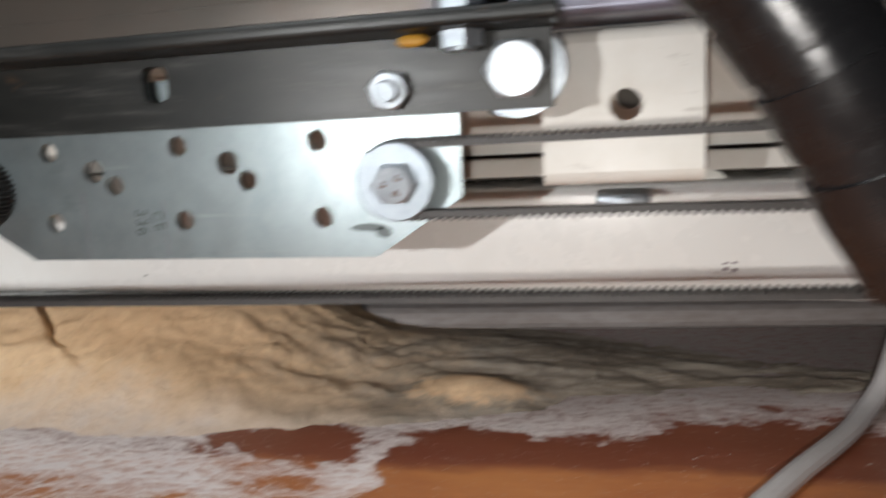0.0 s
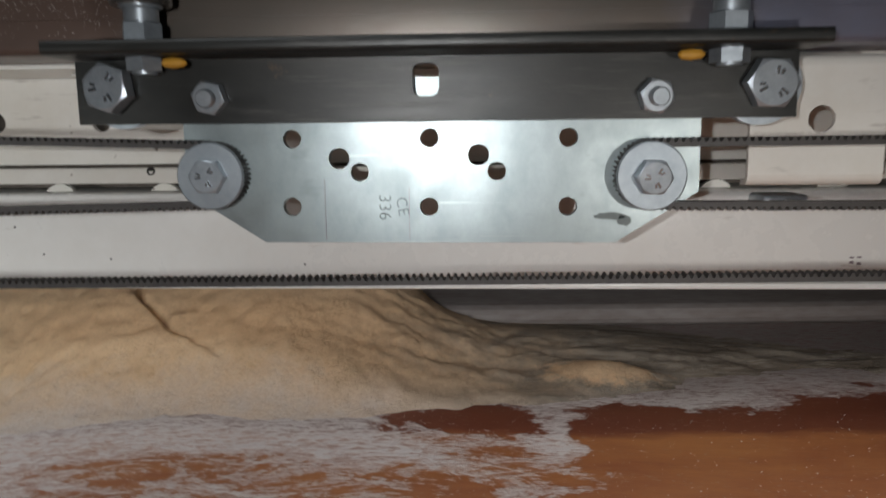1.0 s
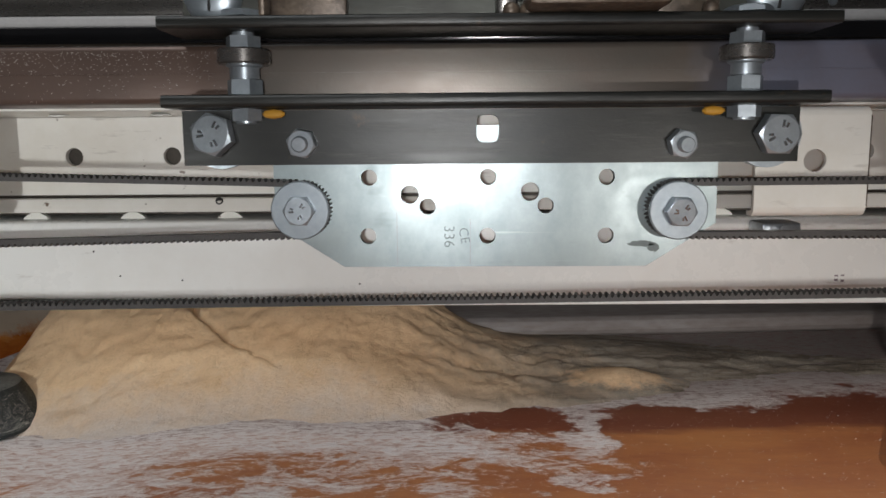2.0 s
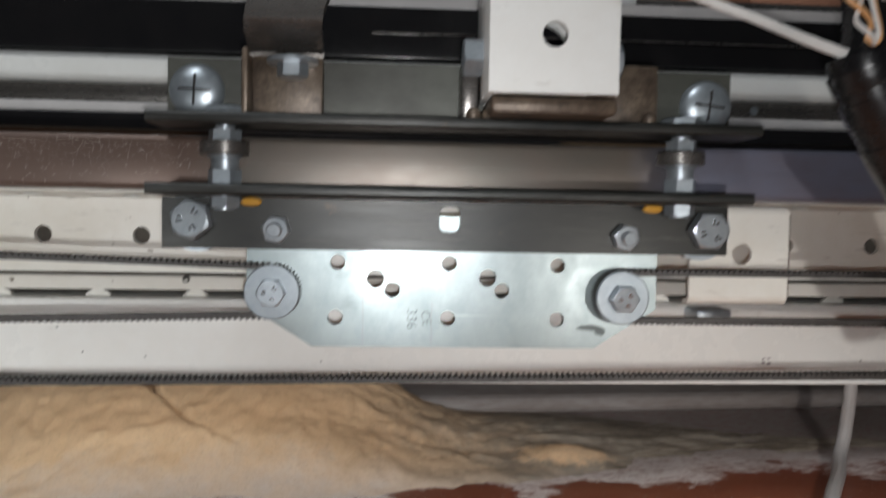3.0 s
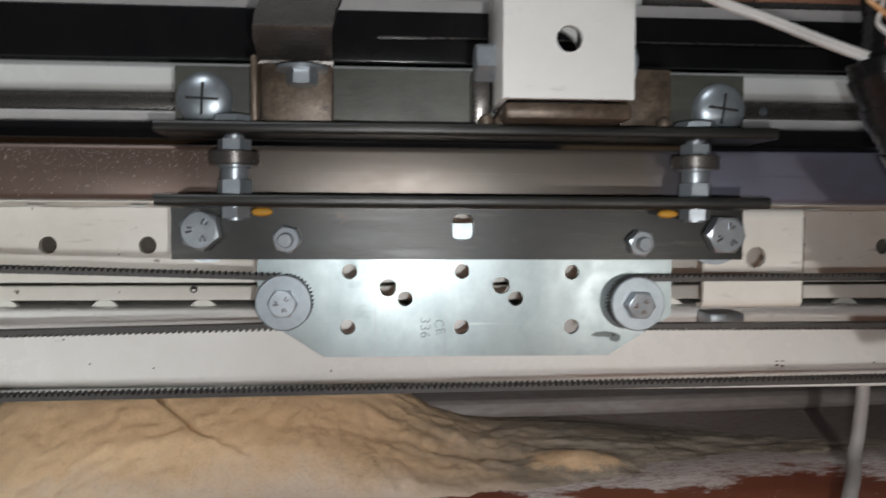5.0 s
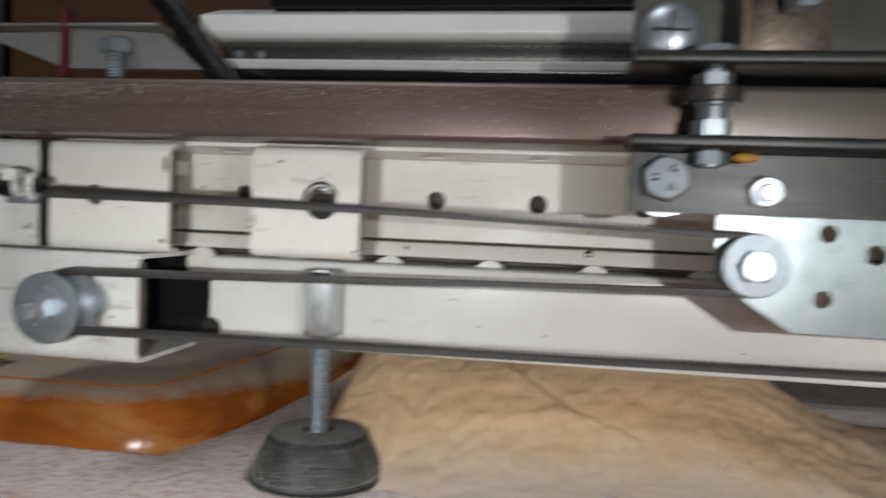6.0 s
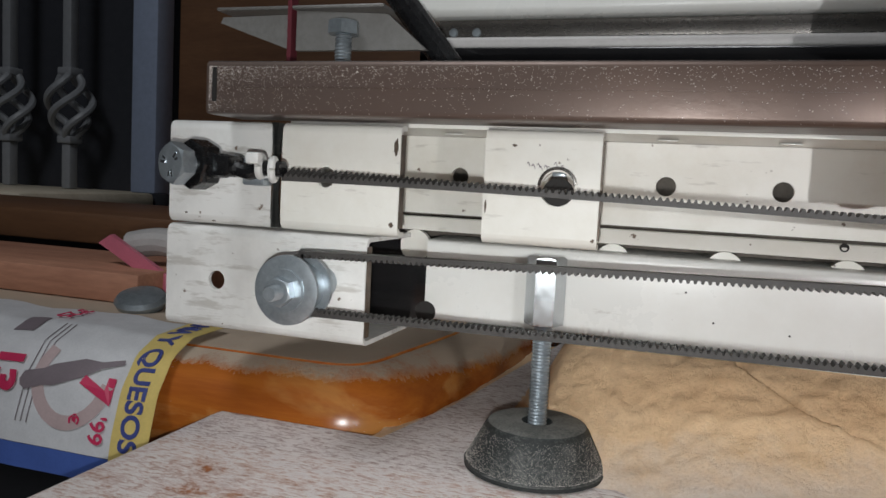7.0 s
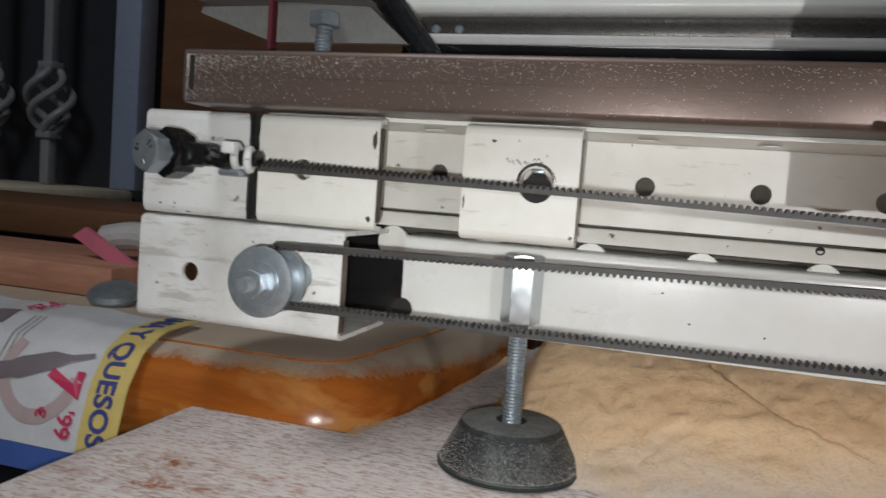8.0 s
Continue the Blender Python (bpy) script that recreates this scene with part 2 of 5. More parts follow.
def mill_steel(name, base, dusty):
    """Dark rolled steel: streaks along the rolling, a film of dust, bright rubbed specks."""
    n = Nodes(name)
    streak = n.noise(260, 5, 0.7, n.mapped(0.12, 1, 1.4))
    cloud = n.noise(48, 5, 0.65, n.mapped(0.6, 1, 1))
    fine = n.noise(1100, 3, 0.7, n.mapped(0.5, 1, 1))
    col = n.mix(n.ramp(cloud, [(0.38, 0.0), (0.68, 1.0)]), base, dusty)
    col = n.mix(n.ramp(streak, [(0.55, 0.0), (0.72, 0.6)]), col, (0.075, 0.072, 0.066))
    col = n.mix(n.ramp(n.noise(90, 4, 0.7), [(0.66, 0.0), (0.74, 0.7)]), col, (0.085, 0.050, 0.028))
    r = n.maths("MULTIPLY_ADD", streak, 0.30, 0.24)
    return n.done(col, r, 0.30, n.maths("ADD", streak, fine), 0.0002, 0.22)


ZINC = zinc_plate()
BRIGHT = worn("bright_zinc", (0.42, 0.465, 0.50), (0.24, 0.275, 0.30), 0.35, 0.66, 220, 0.7, 600, 0.10)
BLACK_STEEL = mill_steel("black_mill_steel", (0.010, 0.0115, 0.011), (0.024, 0.024, 0.021))
DUSTY_STEEL = mill_steel("dusty_mill_steel", (0.095, 0.098, 0.084), (0.045, 0.043, 0.038))
GAP_BROWN = worn("gap_brown", (0.16, 0.135, 0.11), (0.06, 0.05, 0.04), 0.7, 0.0, 60, 0.8, 500, 0.4)
GREY_BOARD = worn("dusty_grey_board", (0.44, 0.41, 0.40), (0.17, 0.12, 0.095), 0.75, 0.0, 26, 0.6, 420, 0.4, 3.0)
WASHER = worn("dull_zinc", (0.30, 0.335, 0.36), (0.20, 0.235, 0.26), 0.46, 0.6, 120, 0.6, 700, 0.06)
BARE_STEEL = worn("bare_steel", (0.22, 0.21, 0.20), (0.10, 0.088, 0.075), 0.28, 0.75, 60, 0.6, 800, 0.07, 3.0)
RUSTY = worn("rusty_weld", (0.19, 0.145, 0.105), (0.045, 0.032, 0.025), 0.42, 0.35, 170, 1.0, 900, 0.6)
CREAM = painted("cream_paint", (0.75, 0.735, 0.685), (0.56, 0.515, 0.43), 0.34, 0.73, 0.62)
WHITE = painted("white_paint", (0.78, 0.785, 0.76), (0.66, 0.645, 0.60), 0.26, 0.80)
SCUFFED = painted("scuffed_white_paint", (0.76, 0.755, 0.735), (0.42, 0.41, 0.385), 0.42, 0.70, 0.54)
BRACKET = worn("grey_bracket_steel", (0.25, 0.245, 0.235), (0.15, 0.14, 0.13), 0.38, 0.2, 60, 0.6, 600, 0.2)
BEAM = beam_steel()
BELT = worn("black_rubber_belt", (0.030, 0.028, 0.027), (0.06, 0.055, 0.05), 0.55, 0.0, 200, 0.6, 1500, 0.3)
RUBBER = dusty_rubber()
TAPE = worn("black_tape", (0.007, 0.007, 0.008), (0.013, 0.013, 0.013), 0.26, 0.0, 60, 0.5, 500, 0.3)
GLOSS_BLACK = worn("black_gloss_paint", (0.008, 0.008, 0.009), (0.016, 0.015, 0.015), 0.16, 0.0, 60, 0.5, 900, 0.06)
DARK = plain("dark_gap", (0.02, 0.018, 0.017), 0.8)
SAWDUST = sawdust_mat()
TABLE = table_mat()
PALE_DUST = plain("pale_dust", (0.72, 0.67, 0.62), 0.9)
POLISHED = worn("polished_zinc", (0.62, 0.65, 0.67), (0.45, 0.49, 0.52), 0.20, 0.95, 160, 0.3, 500, 0.02)
YELLOW = plain("yellow_plastic", (0.50, 0.26, 0.03), 0.45)
CLEAR = plain("milky_nylon", (0.72, 0.72, 0.70), 0.35)
CABLE_WHITE = plain("white_cable_skin", (0.75, 0.73, 0.70), 0.4)
CABLE_GREY = plain("grey_cable_skin", (0.50, 0.48, 0.47), 0.42)
COPPER_WIRE = plain("orange_wire_skin", (0.78, 0.42, 0.18), 0.4)
GREEN_WIRE = plain("green_wire_skin", (0.05, 0.42, 0.20), 0.4)
IRON = plain("grey_iron_paint", (0.30, 0.31, 0.33), 0.45)
FRAME_BLUE = plain("blue_grey_frame_paint", (0.34, 0.40, 0.54), 0.45)
BROWN_WOOD = worn("brown_wood", (0.19, 0.092, 0.044), (0.10, 0.044, 0.022), 0.5, 0.0, 30, 0.7, 300, 0.3, 6.0)
PALE_WOOD = worn("pale_wood", (0.60, 0.42, 0.25), (0.40, 0.24, 0.13), 0.55, 0.0, 30, 0.7, 300, 0.3, 8.0)
PINK_WOOD = worn("pinkish_wood", (0.56, 0.28, 0.18), (0.27, 0.11, 0.07), 0.6, 0.0, 60, 0.7, 500, 0.4, 6.0)
ORANGE = orange_varnish()
BOARD = plain("white_board", (0.74, 0.74, 0.74), 0.35)
RED_INK = plain("red_marker", (0.68, 0.02, 0.10), 0.5)
PAPER = plain("leaflet_paper", (0.70, 0.70, 0.72), 0.5)
PAPER_BLUE = plain("leaflet_blue", (0.07, 0.13, 0.42), 0.45)
PAPER_YELLOW = plain("leaflet_yellow", (0.78, 0.60, 0.20), 0.45)
INK_BLUE = plain("navy_ink", (0.06, 0.08, 0.28), 0.5)
INK_RED = plain("red_ink", (0.62, 0.03, 0.11), 0.5)
INK_GREY = plain("grey_ink", (0.22, 0.18, 0.20), 0.5)
INK_PALE = plain("pale_pink_ink", (0.55, 0.42, 0.42), 0.5)
SMUDGE = worn("grease_film", (0.10, 0.118, 0.118), (0.06, 0.07, 0.07), 0.42, 0.3, 200, 0.6, 700, 0.1)
WALL = plain("dim_wall", (0.10, 0.10, 0.11), 0.8)
WALL_DARK = plain("night_glass", (0.045, 0.047, 0.056), 0.25)
SILL = worn("cream_sill_paint", (0.80, 0.72, 0.58), (0.55, 0.45, 0.33), 0.5, 0.0, 30, 0.5, 300, 0.2, 5.0)
RED_EDGE = plain("dark_red_edge", (0.13, 0.022, 0.032), 0.5)
PINK_PLASTIC = plain("pink_plastic", (0.62, 0.17, 0.24), 0.35)


# ---- building helpers ----
def thing(name, label, category, group="", kind="", at=(0, 0, 0)):
    ob = new(name)
    ob.location = at
    return tagged(ob, label, category, group, kind)


def to_object(name, bm, mat, smooth=24):
    bmesh.ops.recalc_face_normals(bm, faces=bm.faces[:])
    me = bpy.data.meshes.new(name)
    bm.to_mesh(me)
    bm.free()
    me.materials.append(mat)
    if smooth:
        me.shade_smooth()
        me.set_sharp_from_angle(angle=radians(smooth))
    return new(name, me)


def part(name, bm, mat, parent, label=""):
    ob = to_object(name, bm, mat)
    ob.parent = parent
    spot = parent
    shift = Vector((0, 0, 0))
    while spot:
        shift += spot.location
        spot = spot.parent
    ob.location = -shift
    return tagged(ob, label) if label else ob


def single(name, bm, mat, label, category, group="", kind=""):
    return tagged(to_object(name, bm, mat), label, category, group, kind)


def box(bm, x0, x1, y0, y1, z0, z1, bevel=0.0, seg=2):
    m = Matrix.Translation(((x0 + x1) / 2, (y0 + y1) / 2, (z0 + z1) / 2)) @ Matrix.Diagonal((x1 - x0, y1 - y0, z1 - z0, 1))
    vs = bmesh.ops.create_cube(bm, size=1.0, matrix=m)["verts"]
    if bevel:
        es = {e for v in vs for e in v.link_edges}
        bmesh.ops.bevel(bm, geom=list(es), offset=bevel, segments=seg, affect="EDGES", profile=0.5)
    return bm


def boxed(*a, **k):
    return box(bmesh.new(), *a, **k)


def lathe(bm, base, axis, rings, seg=32, turn=0.0):
    """Turned shape: rings of (distance along the axis, radius)."""
    base, axis = Vector(base), Vector(axis).normalized()
    q = axis.to_track_quat("Z", "Y").to_matrix()
    loops = []
    for d, r in rings:
        if r <= 1e-7:
            loops.append([bm.verts.new(base + axis * d)])
        else:
            loops.append([bm.verts.new(base + axis * d + q @ Vector((r * math.cos(turn + math.tau * i / seg), r * math.sin(turn + math.tau * i / seg), 0))) for i in range(seg)])
    for a, b in zip(loops, loops[1:]):
        for i in range(seg):
            j = (i + 1) % seg
            vs = [a[i % len(a)], a[j % len(a)], b[j % len(b)], b[i % len(b)]]
            uniq = []
            for v in vs:
                if v not in uniq:
                    uniq.append(v)
            if len(uniq) > 2:
                bm.faces.new(uniq)
    for lp, flip in ((loops[0], True), (loops[-1], False)):
        if len(lp) > 2:
            bm.faces.new(lp[::-1] if flip else lp)
    return bm


def hexagon(bm, base, axis, flats, height, turn=0.0, chamfer=True):
    """A hexagonal head: six flats, the outer corners turned off by a shallow cone."""
    base, axis = Vector(base), Vector(axis).normalized()
    q = axis.to_track_quat("Z", "Y").to_matrix()
    apo, n = flats / 2, 24
    low, high, ring = [], [], []
    for i in range(n):
        a = math.tau * i / n
        rh = apo / math.cos((a + math.pi / 6) % (math.pi / 3) - math.pi / 6)
        drop = (rh - apo * 0.96) * 0.58 if chamfer else 0.0
        d = q @ Vector((math.cos(a + turn), math.sin(a + turn), 0))
        low.append(bm.verts.new(base + d * rh))
        high.append(bm.verts.new(base + d * rh + axis * (height - drop)))
        if chamfer:
            ring.append(bm.verts.new(base + d * apo * 0.955 + axis * height))
    for i in range(n):
        j = (i + 1) % n
        bm.faces.new((low[i], low[j], high[j], high[i]))
        if chamfer:
            bm.faces.new((high[i], high[j], ring[j], ring[i]))
    bm.faces.new(low[::-1])
    bm.faces.new(ring if chamfer else high)
    return bm


def threaded(bm, base, axis, r, length, pitch=0.001, seg=20):
    rings = []
    n = int(length / pitch)
    for i in range(n):
        rings += [(i * pitch, r * 0.86), ((i + 0.5) * pitch, r)]
    rings.append((n * pitch, r * 0.86))
    return lathe(bm, base, axis, rings, seg)


def tube(bm, points, radius, seg=10, steps=8, closed_ends=True, radii=None):
    """A round cable along a smooth curve through the points."""
    pts = [Vector(p) for p in points]
    line, rad = [], []
    for i in range(len(pts) - 1):
        p0, p1, p2, p3 = pts[max(i - 1, 0)], pts[i], pts[i + 1], pts[min(i + 2, len(pts) - 1)]
        for k in range(steps):
            t = k / steps
            line.append(0.5 * (2 * p1 + (p2 - p0) * t + (2 * p0 - 5 * p1 + 4 * p2 - p3) * t * t + (3 * p1 - p0 - 3 * p2 + p3) * t ** 3))
            rad.append(radius if radii is None else radii[i] + (radii[i + 1] - radii[i]) * t)
    line.append(pts[-1])
    rad.append(radius if radii is None else radii[-1])
    loops, up = [], Vector((0.1, 0.3, 1)).normalized()
    for i, p in enumerate(line):
        d = (line[min(i + 1, len(line) - 1)] - line[max(i - 1, 0)]).normalized()
        a = d.cross(up)
        if a.length < 0.1:
            a = d.cross(Vector((1, 0, 0)))
        a.normalize()
        b = d.cross(a)
        up = -b if b.dot(up) < 0 else b
        a = d.cross(up).normalized()
        loops.append([bm.verts.new(p + rad[i] * (a * math.cos(math.tau * k / seg) + up * math.sin(math.tau * k / seg))) for k in range(seg)])
    for a, b in zip(loops, loops[1:]):
        for k in range(seg):
            bm.faces.new((a[k], a[(k + 1) % seg], b[(k + 1) % seg], b[k]))
    if closed_ends:
        bm.faces.new(loops[0][::-1])
        bm.faces.new(loops[-1])
    return bm


def circle_xz(cx, cz, r, n=24):
    return [(cx + r * math.cos(math.tau * i / n), cz + r * math.sin(math.tau * i / n)) for i in range(n)]


def slab_xz(bm, outline, holes, y0, y1):
    """A flat plate in x and z with holes cut through it, from y0 to y1."""
    edges = []
    for loop in [outline] + list(holes):
        vs = [bm.verts.new((x, y0, z)) for x, z in loop]
        edges += [bm.edges.new((vs[i], vs[(i + 1) % len(vs)])) for i in range(len(vs))]
    got = bmesh.ops.triangle_fill(bm, use_beauty=True, use_dissolve=False, edges=edges, normal=(0, -1, 0))
    faces = [g for g in got["geom"] if isinstance(g, bmesh.types.BMFace)]
    ext = bmesh.ops.extrude_face_region(bm, geom=faces)
    bmesh.ops.translate(bm, vec=(0, y1 - y0, 0), verts=[g for g in ext["geom"] if isinstance(g, bmesh.types.BMVert)])
    return bm


def profile_x(bm, section, x0, x1):
    """A closed section of (y, z) drawn out along x."""
    a = [bm.verts.new((x0, y, z)) for y, z in section]
    b = [bm.verts.new((x1, y, z)) for y, z in section]
    n = len(section)
    for i in range(n):
        bm.faces.new((a[i], a[(i + 1) % n], b[(i + 1) % n], b[i]))
    bm.faces.new(a[::-1])
    bm.faces.new(b)
    return bm


def rounded(points, r, n=4):
    """Rounds the corners of a closed outline."""
    out = []
    m = len(points)
    for i in range(m):
        p, a, b = Vector(points[i]), Vector(points[i - 1]), Vector(points[(i + 1) % m])
        k = min(r, (a - p).length * 0.45, (b - p).length * 0.45)
        s, e = p + (a - p).normalized() * k, p + (b - p).normalized() * k
        for j in range(n + 1):
            t = j / n
            q = s * (1 - t) ** 2 + p * 2 * t * (1 - t) + e * t * t
            out.append((q.x, q.y))
    return out


def head_marks(head, centre, axis, radius, size, turn):
    """Raised marks in a ring on a bolt head."""
    a = Vector(axis).normalized()
    q = a.to_track_quat("Z", "Y").to_matrix().to_4x4()
    for k in range(6):
        u = turn + (0.0, 0.42, 2.2, 2.62, 4.2, 4.6)[k]
        mk = bmesh.new()
        bmesh.ops.create_cube(mk, size=1, matrix=Matrix.Translation(centre) @ q @ Matrix.Rotation(u, 4, "Z") @ Matrix.Translation((radius, 0, 0)) @ Matrix.Diagonal((size * (1.5 if k % 2 else 1.0), size * 0.55, 0.0003, 1)))
        part("head_mark", mk, POLISHED, head)


def hex_bolt(label, base, axis, flats, height, thread_r=0.0, thread_len=0.0, turn=0.0, washer=0.0, group="", marks=True):
    """A hexagon bolt seen by its head; the axis points out of the head."""
    t = thing("hex_bolt", label, "bolt", group, at=base)
    a = Vector(axis).normalized()
    b = Vector(base)
    if washer:
        part("washer", lathe(bmesh.new(), b, a, [(0, washer * 0.5), (0, washer * 0.96), (0.0002, washer), (0.0010, washer), (0.0013, washer * 0.96), (0.0013, washer * 0.5)], 40), BRIGHT, t)
        b = b + a * 0.0013
    bm = bmesh.new()
    hexagon(bm, b, a, flats, height, turn)
    head = part("head", bm, BRIGHT, t)
    if marks:
        head_marks(head, b + a * height, a, flats * 0.27, flats * 0.13, turn + 0.5)
    if thread_len:
        part("shank", threaded(bmesh.new(), b - a * thread_len, a, thread_r, thread_len), BRIGHT, t)
    return t


def toothed_run(p, q, y0, y1, up, pitch=0.0016, lean=0.0):
    """A straight length of toothed belt between two points in x and z; up: on which side the teeth stand."""
    bm = bmesh.new()
    p, q = Vector(p), Vector(q)
    d = (q - p).normalized()
    nrm = Vector((-d.y, d.x)) * (1 if up else -1)
    n = int((q - p).length / pitch)
    top = []
    for i in range(n):
        s = i * pitch
        top += [(s, 0.0), (s + 0.36 * pitch, 0.0), (s + 0.50 * pitch, 0.00070), (s + 0.68 * pitch, 0.00085), (s + 0.86 * pitch, 0.00070)]
    top.append((n * pitch, 0.0))
    bot = -0.0011
    rows = []
    for s, hgt in top:
        c = p + d * s
        u, w = c + nrm * hgt, c + nrm * bot
        tip = lean * (1.0 - s / (n * pitch)) ** 3
        rows.append([bm.verts.new((u.x, y0, u.y - tip)), bm.verts.new((u.x, y1, u.y)), bm.verts.new((w.x, y1, w.y)), bm.verts.new((w.x, y0, w.y - tip))])
    for a, b in zip(rows, rows[1:]):
        for k in range(4):
            bm.faces.new((a[k], a[(k + 1) % 4], b[(k + 1) % 4], b[k]))
    bm.faces.new(rows[0])
    bm.faces.new(rows[-1][::-1])
    return bm


def writing(parent, text, size, m, mat, name="lettering", squeeze=1.0, thick=0.0, slant=0.0):
    data = bpy.data.curves.new(name, "FONT")
    data.body, data.size, data.extrude, data.offset, data.shear = text, size, 0.00012, thick, slant
    data.align_x, data.align_y = "CENTER", "CENTER"
    tmp = bpy.data.objects.new("tmp", data)
    scene.collection.objects.link(tmp)
    bpy.context.view_layer.update()
    me = bpy.data.meshes.new_from_object(tmp.evaluated_get(bpy.context.evaluated_depsgraph_get()))
    bpy.data.objects.remove(tmp)
    me.transform(m @ Matrix.Diagonal((squeeze, 1, 1, 1)))
    me.materials.clear()
    me.materials.append(mat)
    ob = new(name, me)
    ob.parent = parent
    ob.location = -(parent.location + (parent.parent.location if parent.parent else Vector((0, 0, 0))))
    return ob


# ---- the room ----
def room():
    for nm, a in (("wall_back", (-2.2, 2.0, 1.5, 1.6, -0.75, 2.0)), ("wall_front", (-2.2, 2.0, -1.6, -1.5, -0.75, 2.0)),
                  ("wall_left", (-2.3, -2.2, -1.6, 1.6, -0.75, 2.0)), ("wall_right", (2.0, 2.1, -1.6, 1.6, -0.75, 2.0))):
        single(nm, boxed(*a), WALL, "dim plain wall of the room", "wall", kind="structure")
    single("floor", boxed(-2.3, 2.1, -1.6, 1.6, -0.80, -0.75), WALL, "dark floor of the room", "floor", kind="structure")
    single("ceiling", boxed(-2.3, 2.1, -1.6, 1.6, 2.0, 2.05), BOARD, "plain white ceiling", "ceiling", kind="structure")


room()


# ---- the table, its rim and the dust on it ----
def table_z(x):
    """The boards are warped: the top rises a little past the levelling foot."""
    s = max(0.0, min(1.0, (x + 0.135) / 0.075))
    return 0.0246 + 0.0049 * s * s * (3 - 2 * s)


def table():
    t = thing("table", "orange varnished wooden table dusted with flour-fine sawdust", "table", at=(0, 0.1, 0.0))
    def back(x):
        s = max(0.0, min(1.0, (x + 0.206) / 0.050))
        return 0.0355 + 0.3845 * s

    xs = [-0.273, -0.2725, -0.27] + [-0.26 + 0.01 * k for k in range(77)]
    bm = bmesh.new()
    rows = []
    for x in xs:
        edge = 0.004 if x < -0.2728 else (0.001 if x < -0.272 else 0.0)
        rows.append([bm.verts.new((x, y, z)) for y, z in [(-0.30, -0.012), (-0.30, table_z(x) - 0.006), (-0.296, table_z(x) - edge)] + [(-0.28 + (back(x) + 0.28) * k / 35, table_z(x) - edge) for k in range(36)] + [(back(x), -0.012)]])
    for a, b in zip(rows, rows[1:]):
        n = len(a)
        for k in range(n):
            bm.faces.new((a[k], a[(k + 1) % n], b[(k + 1) % n], b[k]))
    bm.faces.new(rows[0])
    bm.faces.new(rows[-1][::-1])
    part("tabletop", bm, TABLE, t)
    for x in (-0.24, 0.46):
        for y in (-0.26, 0.38):
            part("leg", boxed(x - 0.025, x + 0.025, y - 0.025, y + 0.025, -0.75, -0.0125, bevel=0.003), BROWN_WOOD, t)


table()


def pile_height(x, y):
    """Height of the sawdust over the table."""
    ridge = 0.5 * (1 - math.tanh((x + 0.014) / 0.022)) * 0.5 * (1 + math.tanh((x + 0.1665) / 0.009))
    toe = 0.009 + 0.009 * noise.fractal(Vector((x * 22, 3.0, 8.0)), 0.8, 2.1, 5)
    rise = max(0.0, min(1.0, (y - toe) / (0.100 - toe)))
    rise = rise * rise * (3 - 2 * rise)
    fall = 1.0 - max(0.0, min(1.0, (y - 0.12) / 0.08)) * 0.9
    h = 0.037 * ridge * rise * fall
    h += 0.007 * math.exp(-(((x - 0.03) / 0.075) ** 2)) * math.exp(-(((y - 0.095) / 0.030) ** 2))
    h += 0.0058 * math.exp(-(((x - 0.054) / 0.018) ** 2) - ((y - 0.0570) / 0.008) ** 2)
    h += 0.0035 * math.exp(-(((x + 0.03) / 0.09) ** 2) - ((y - 0.042) / 0.012) ** 2)
    # a thin grey layer that lies behind the toe, in long ripples
    s = max(0.0, min(1.0, (y - 0.040 - 0.012 * min(1.0, max(0.0, x / 0.05))) / 0.022)) * 0.5 * (1 + math.tanh((x + 0.02) / 0.02))
    h += s * (0.0026 + 0.0014 * noise.fractal(Vector((x * 26 + 30 * y, y * 80, 2.0)), 0.6, 2.1, 7)) * (1.0 - min(1.0, max(0.0, (y - 0.075) / 0.03)))
    p = Vector((x * 26, y * 40, 1.3))
    n1 = noise.fractal(p, 0.9, 2.1, 5)
    n2 = noise.fractal(Vector((x * 160, y * 190, 4.0)), 0.8, 2.0, 3)
    crest = 1.0 - abs(noise.noise(Vector((x * 34 + y * 30, y * 60, 7.0))))
    amp = 0.35 + 0.65 * min(1.0, max(0.0, h / 0.02))
    h += amp * (0.0015 * n1 + 0.0009 * n2) + 0.0018 * amp * (crest - 0.75) * (1 if x > -0.04 else 0.15 + 0.85 * max(0.0, (x + 0.09) / 0.05)) * (1.0 - 0.7 * min(1.0, max(0.0, x / 0.03)))
    # clumps that broke off at the end of the heap
    lump = max(0.0, noise.fractal(Vector((x * 70, y * 85, 9.0)), 0.9, 2.0, 3))
    h += 0.0034 * lump * math.exp(-((x - 0.004) / 0.030) ** 2) * math.exp(-((y - 0.070) / 0.030) ** 2)
    # the slump crack that runs down the face of the heap
    s = 0.088 - y
    cx = -0.1085 + 0.36 * s + 15.0 * s * s + 0.0012 * math.sin(y * 420)
    if 0.040 < y < 0.11:
        soft = min(1.0, (y - 0.040) / 0.024)
        h -= 0.0042 * math.exp(-((x - cx) / 0.0013) ** 2) * soft
        h -= 0.0020 * soft * (math.exp(-((x - cx) / 0.014)) if x > cx else 0.0)
    return h - 0.0022


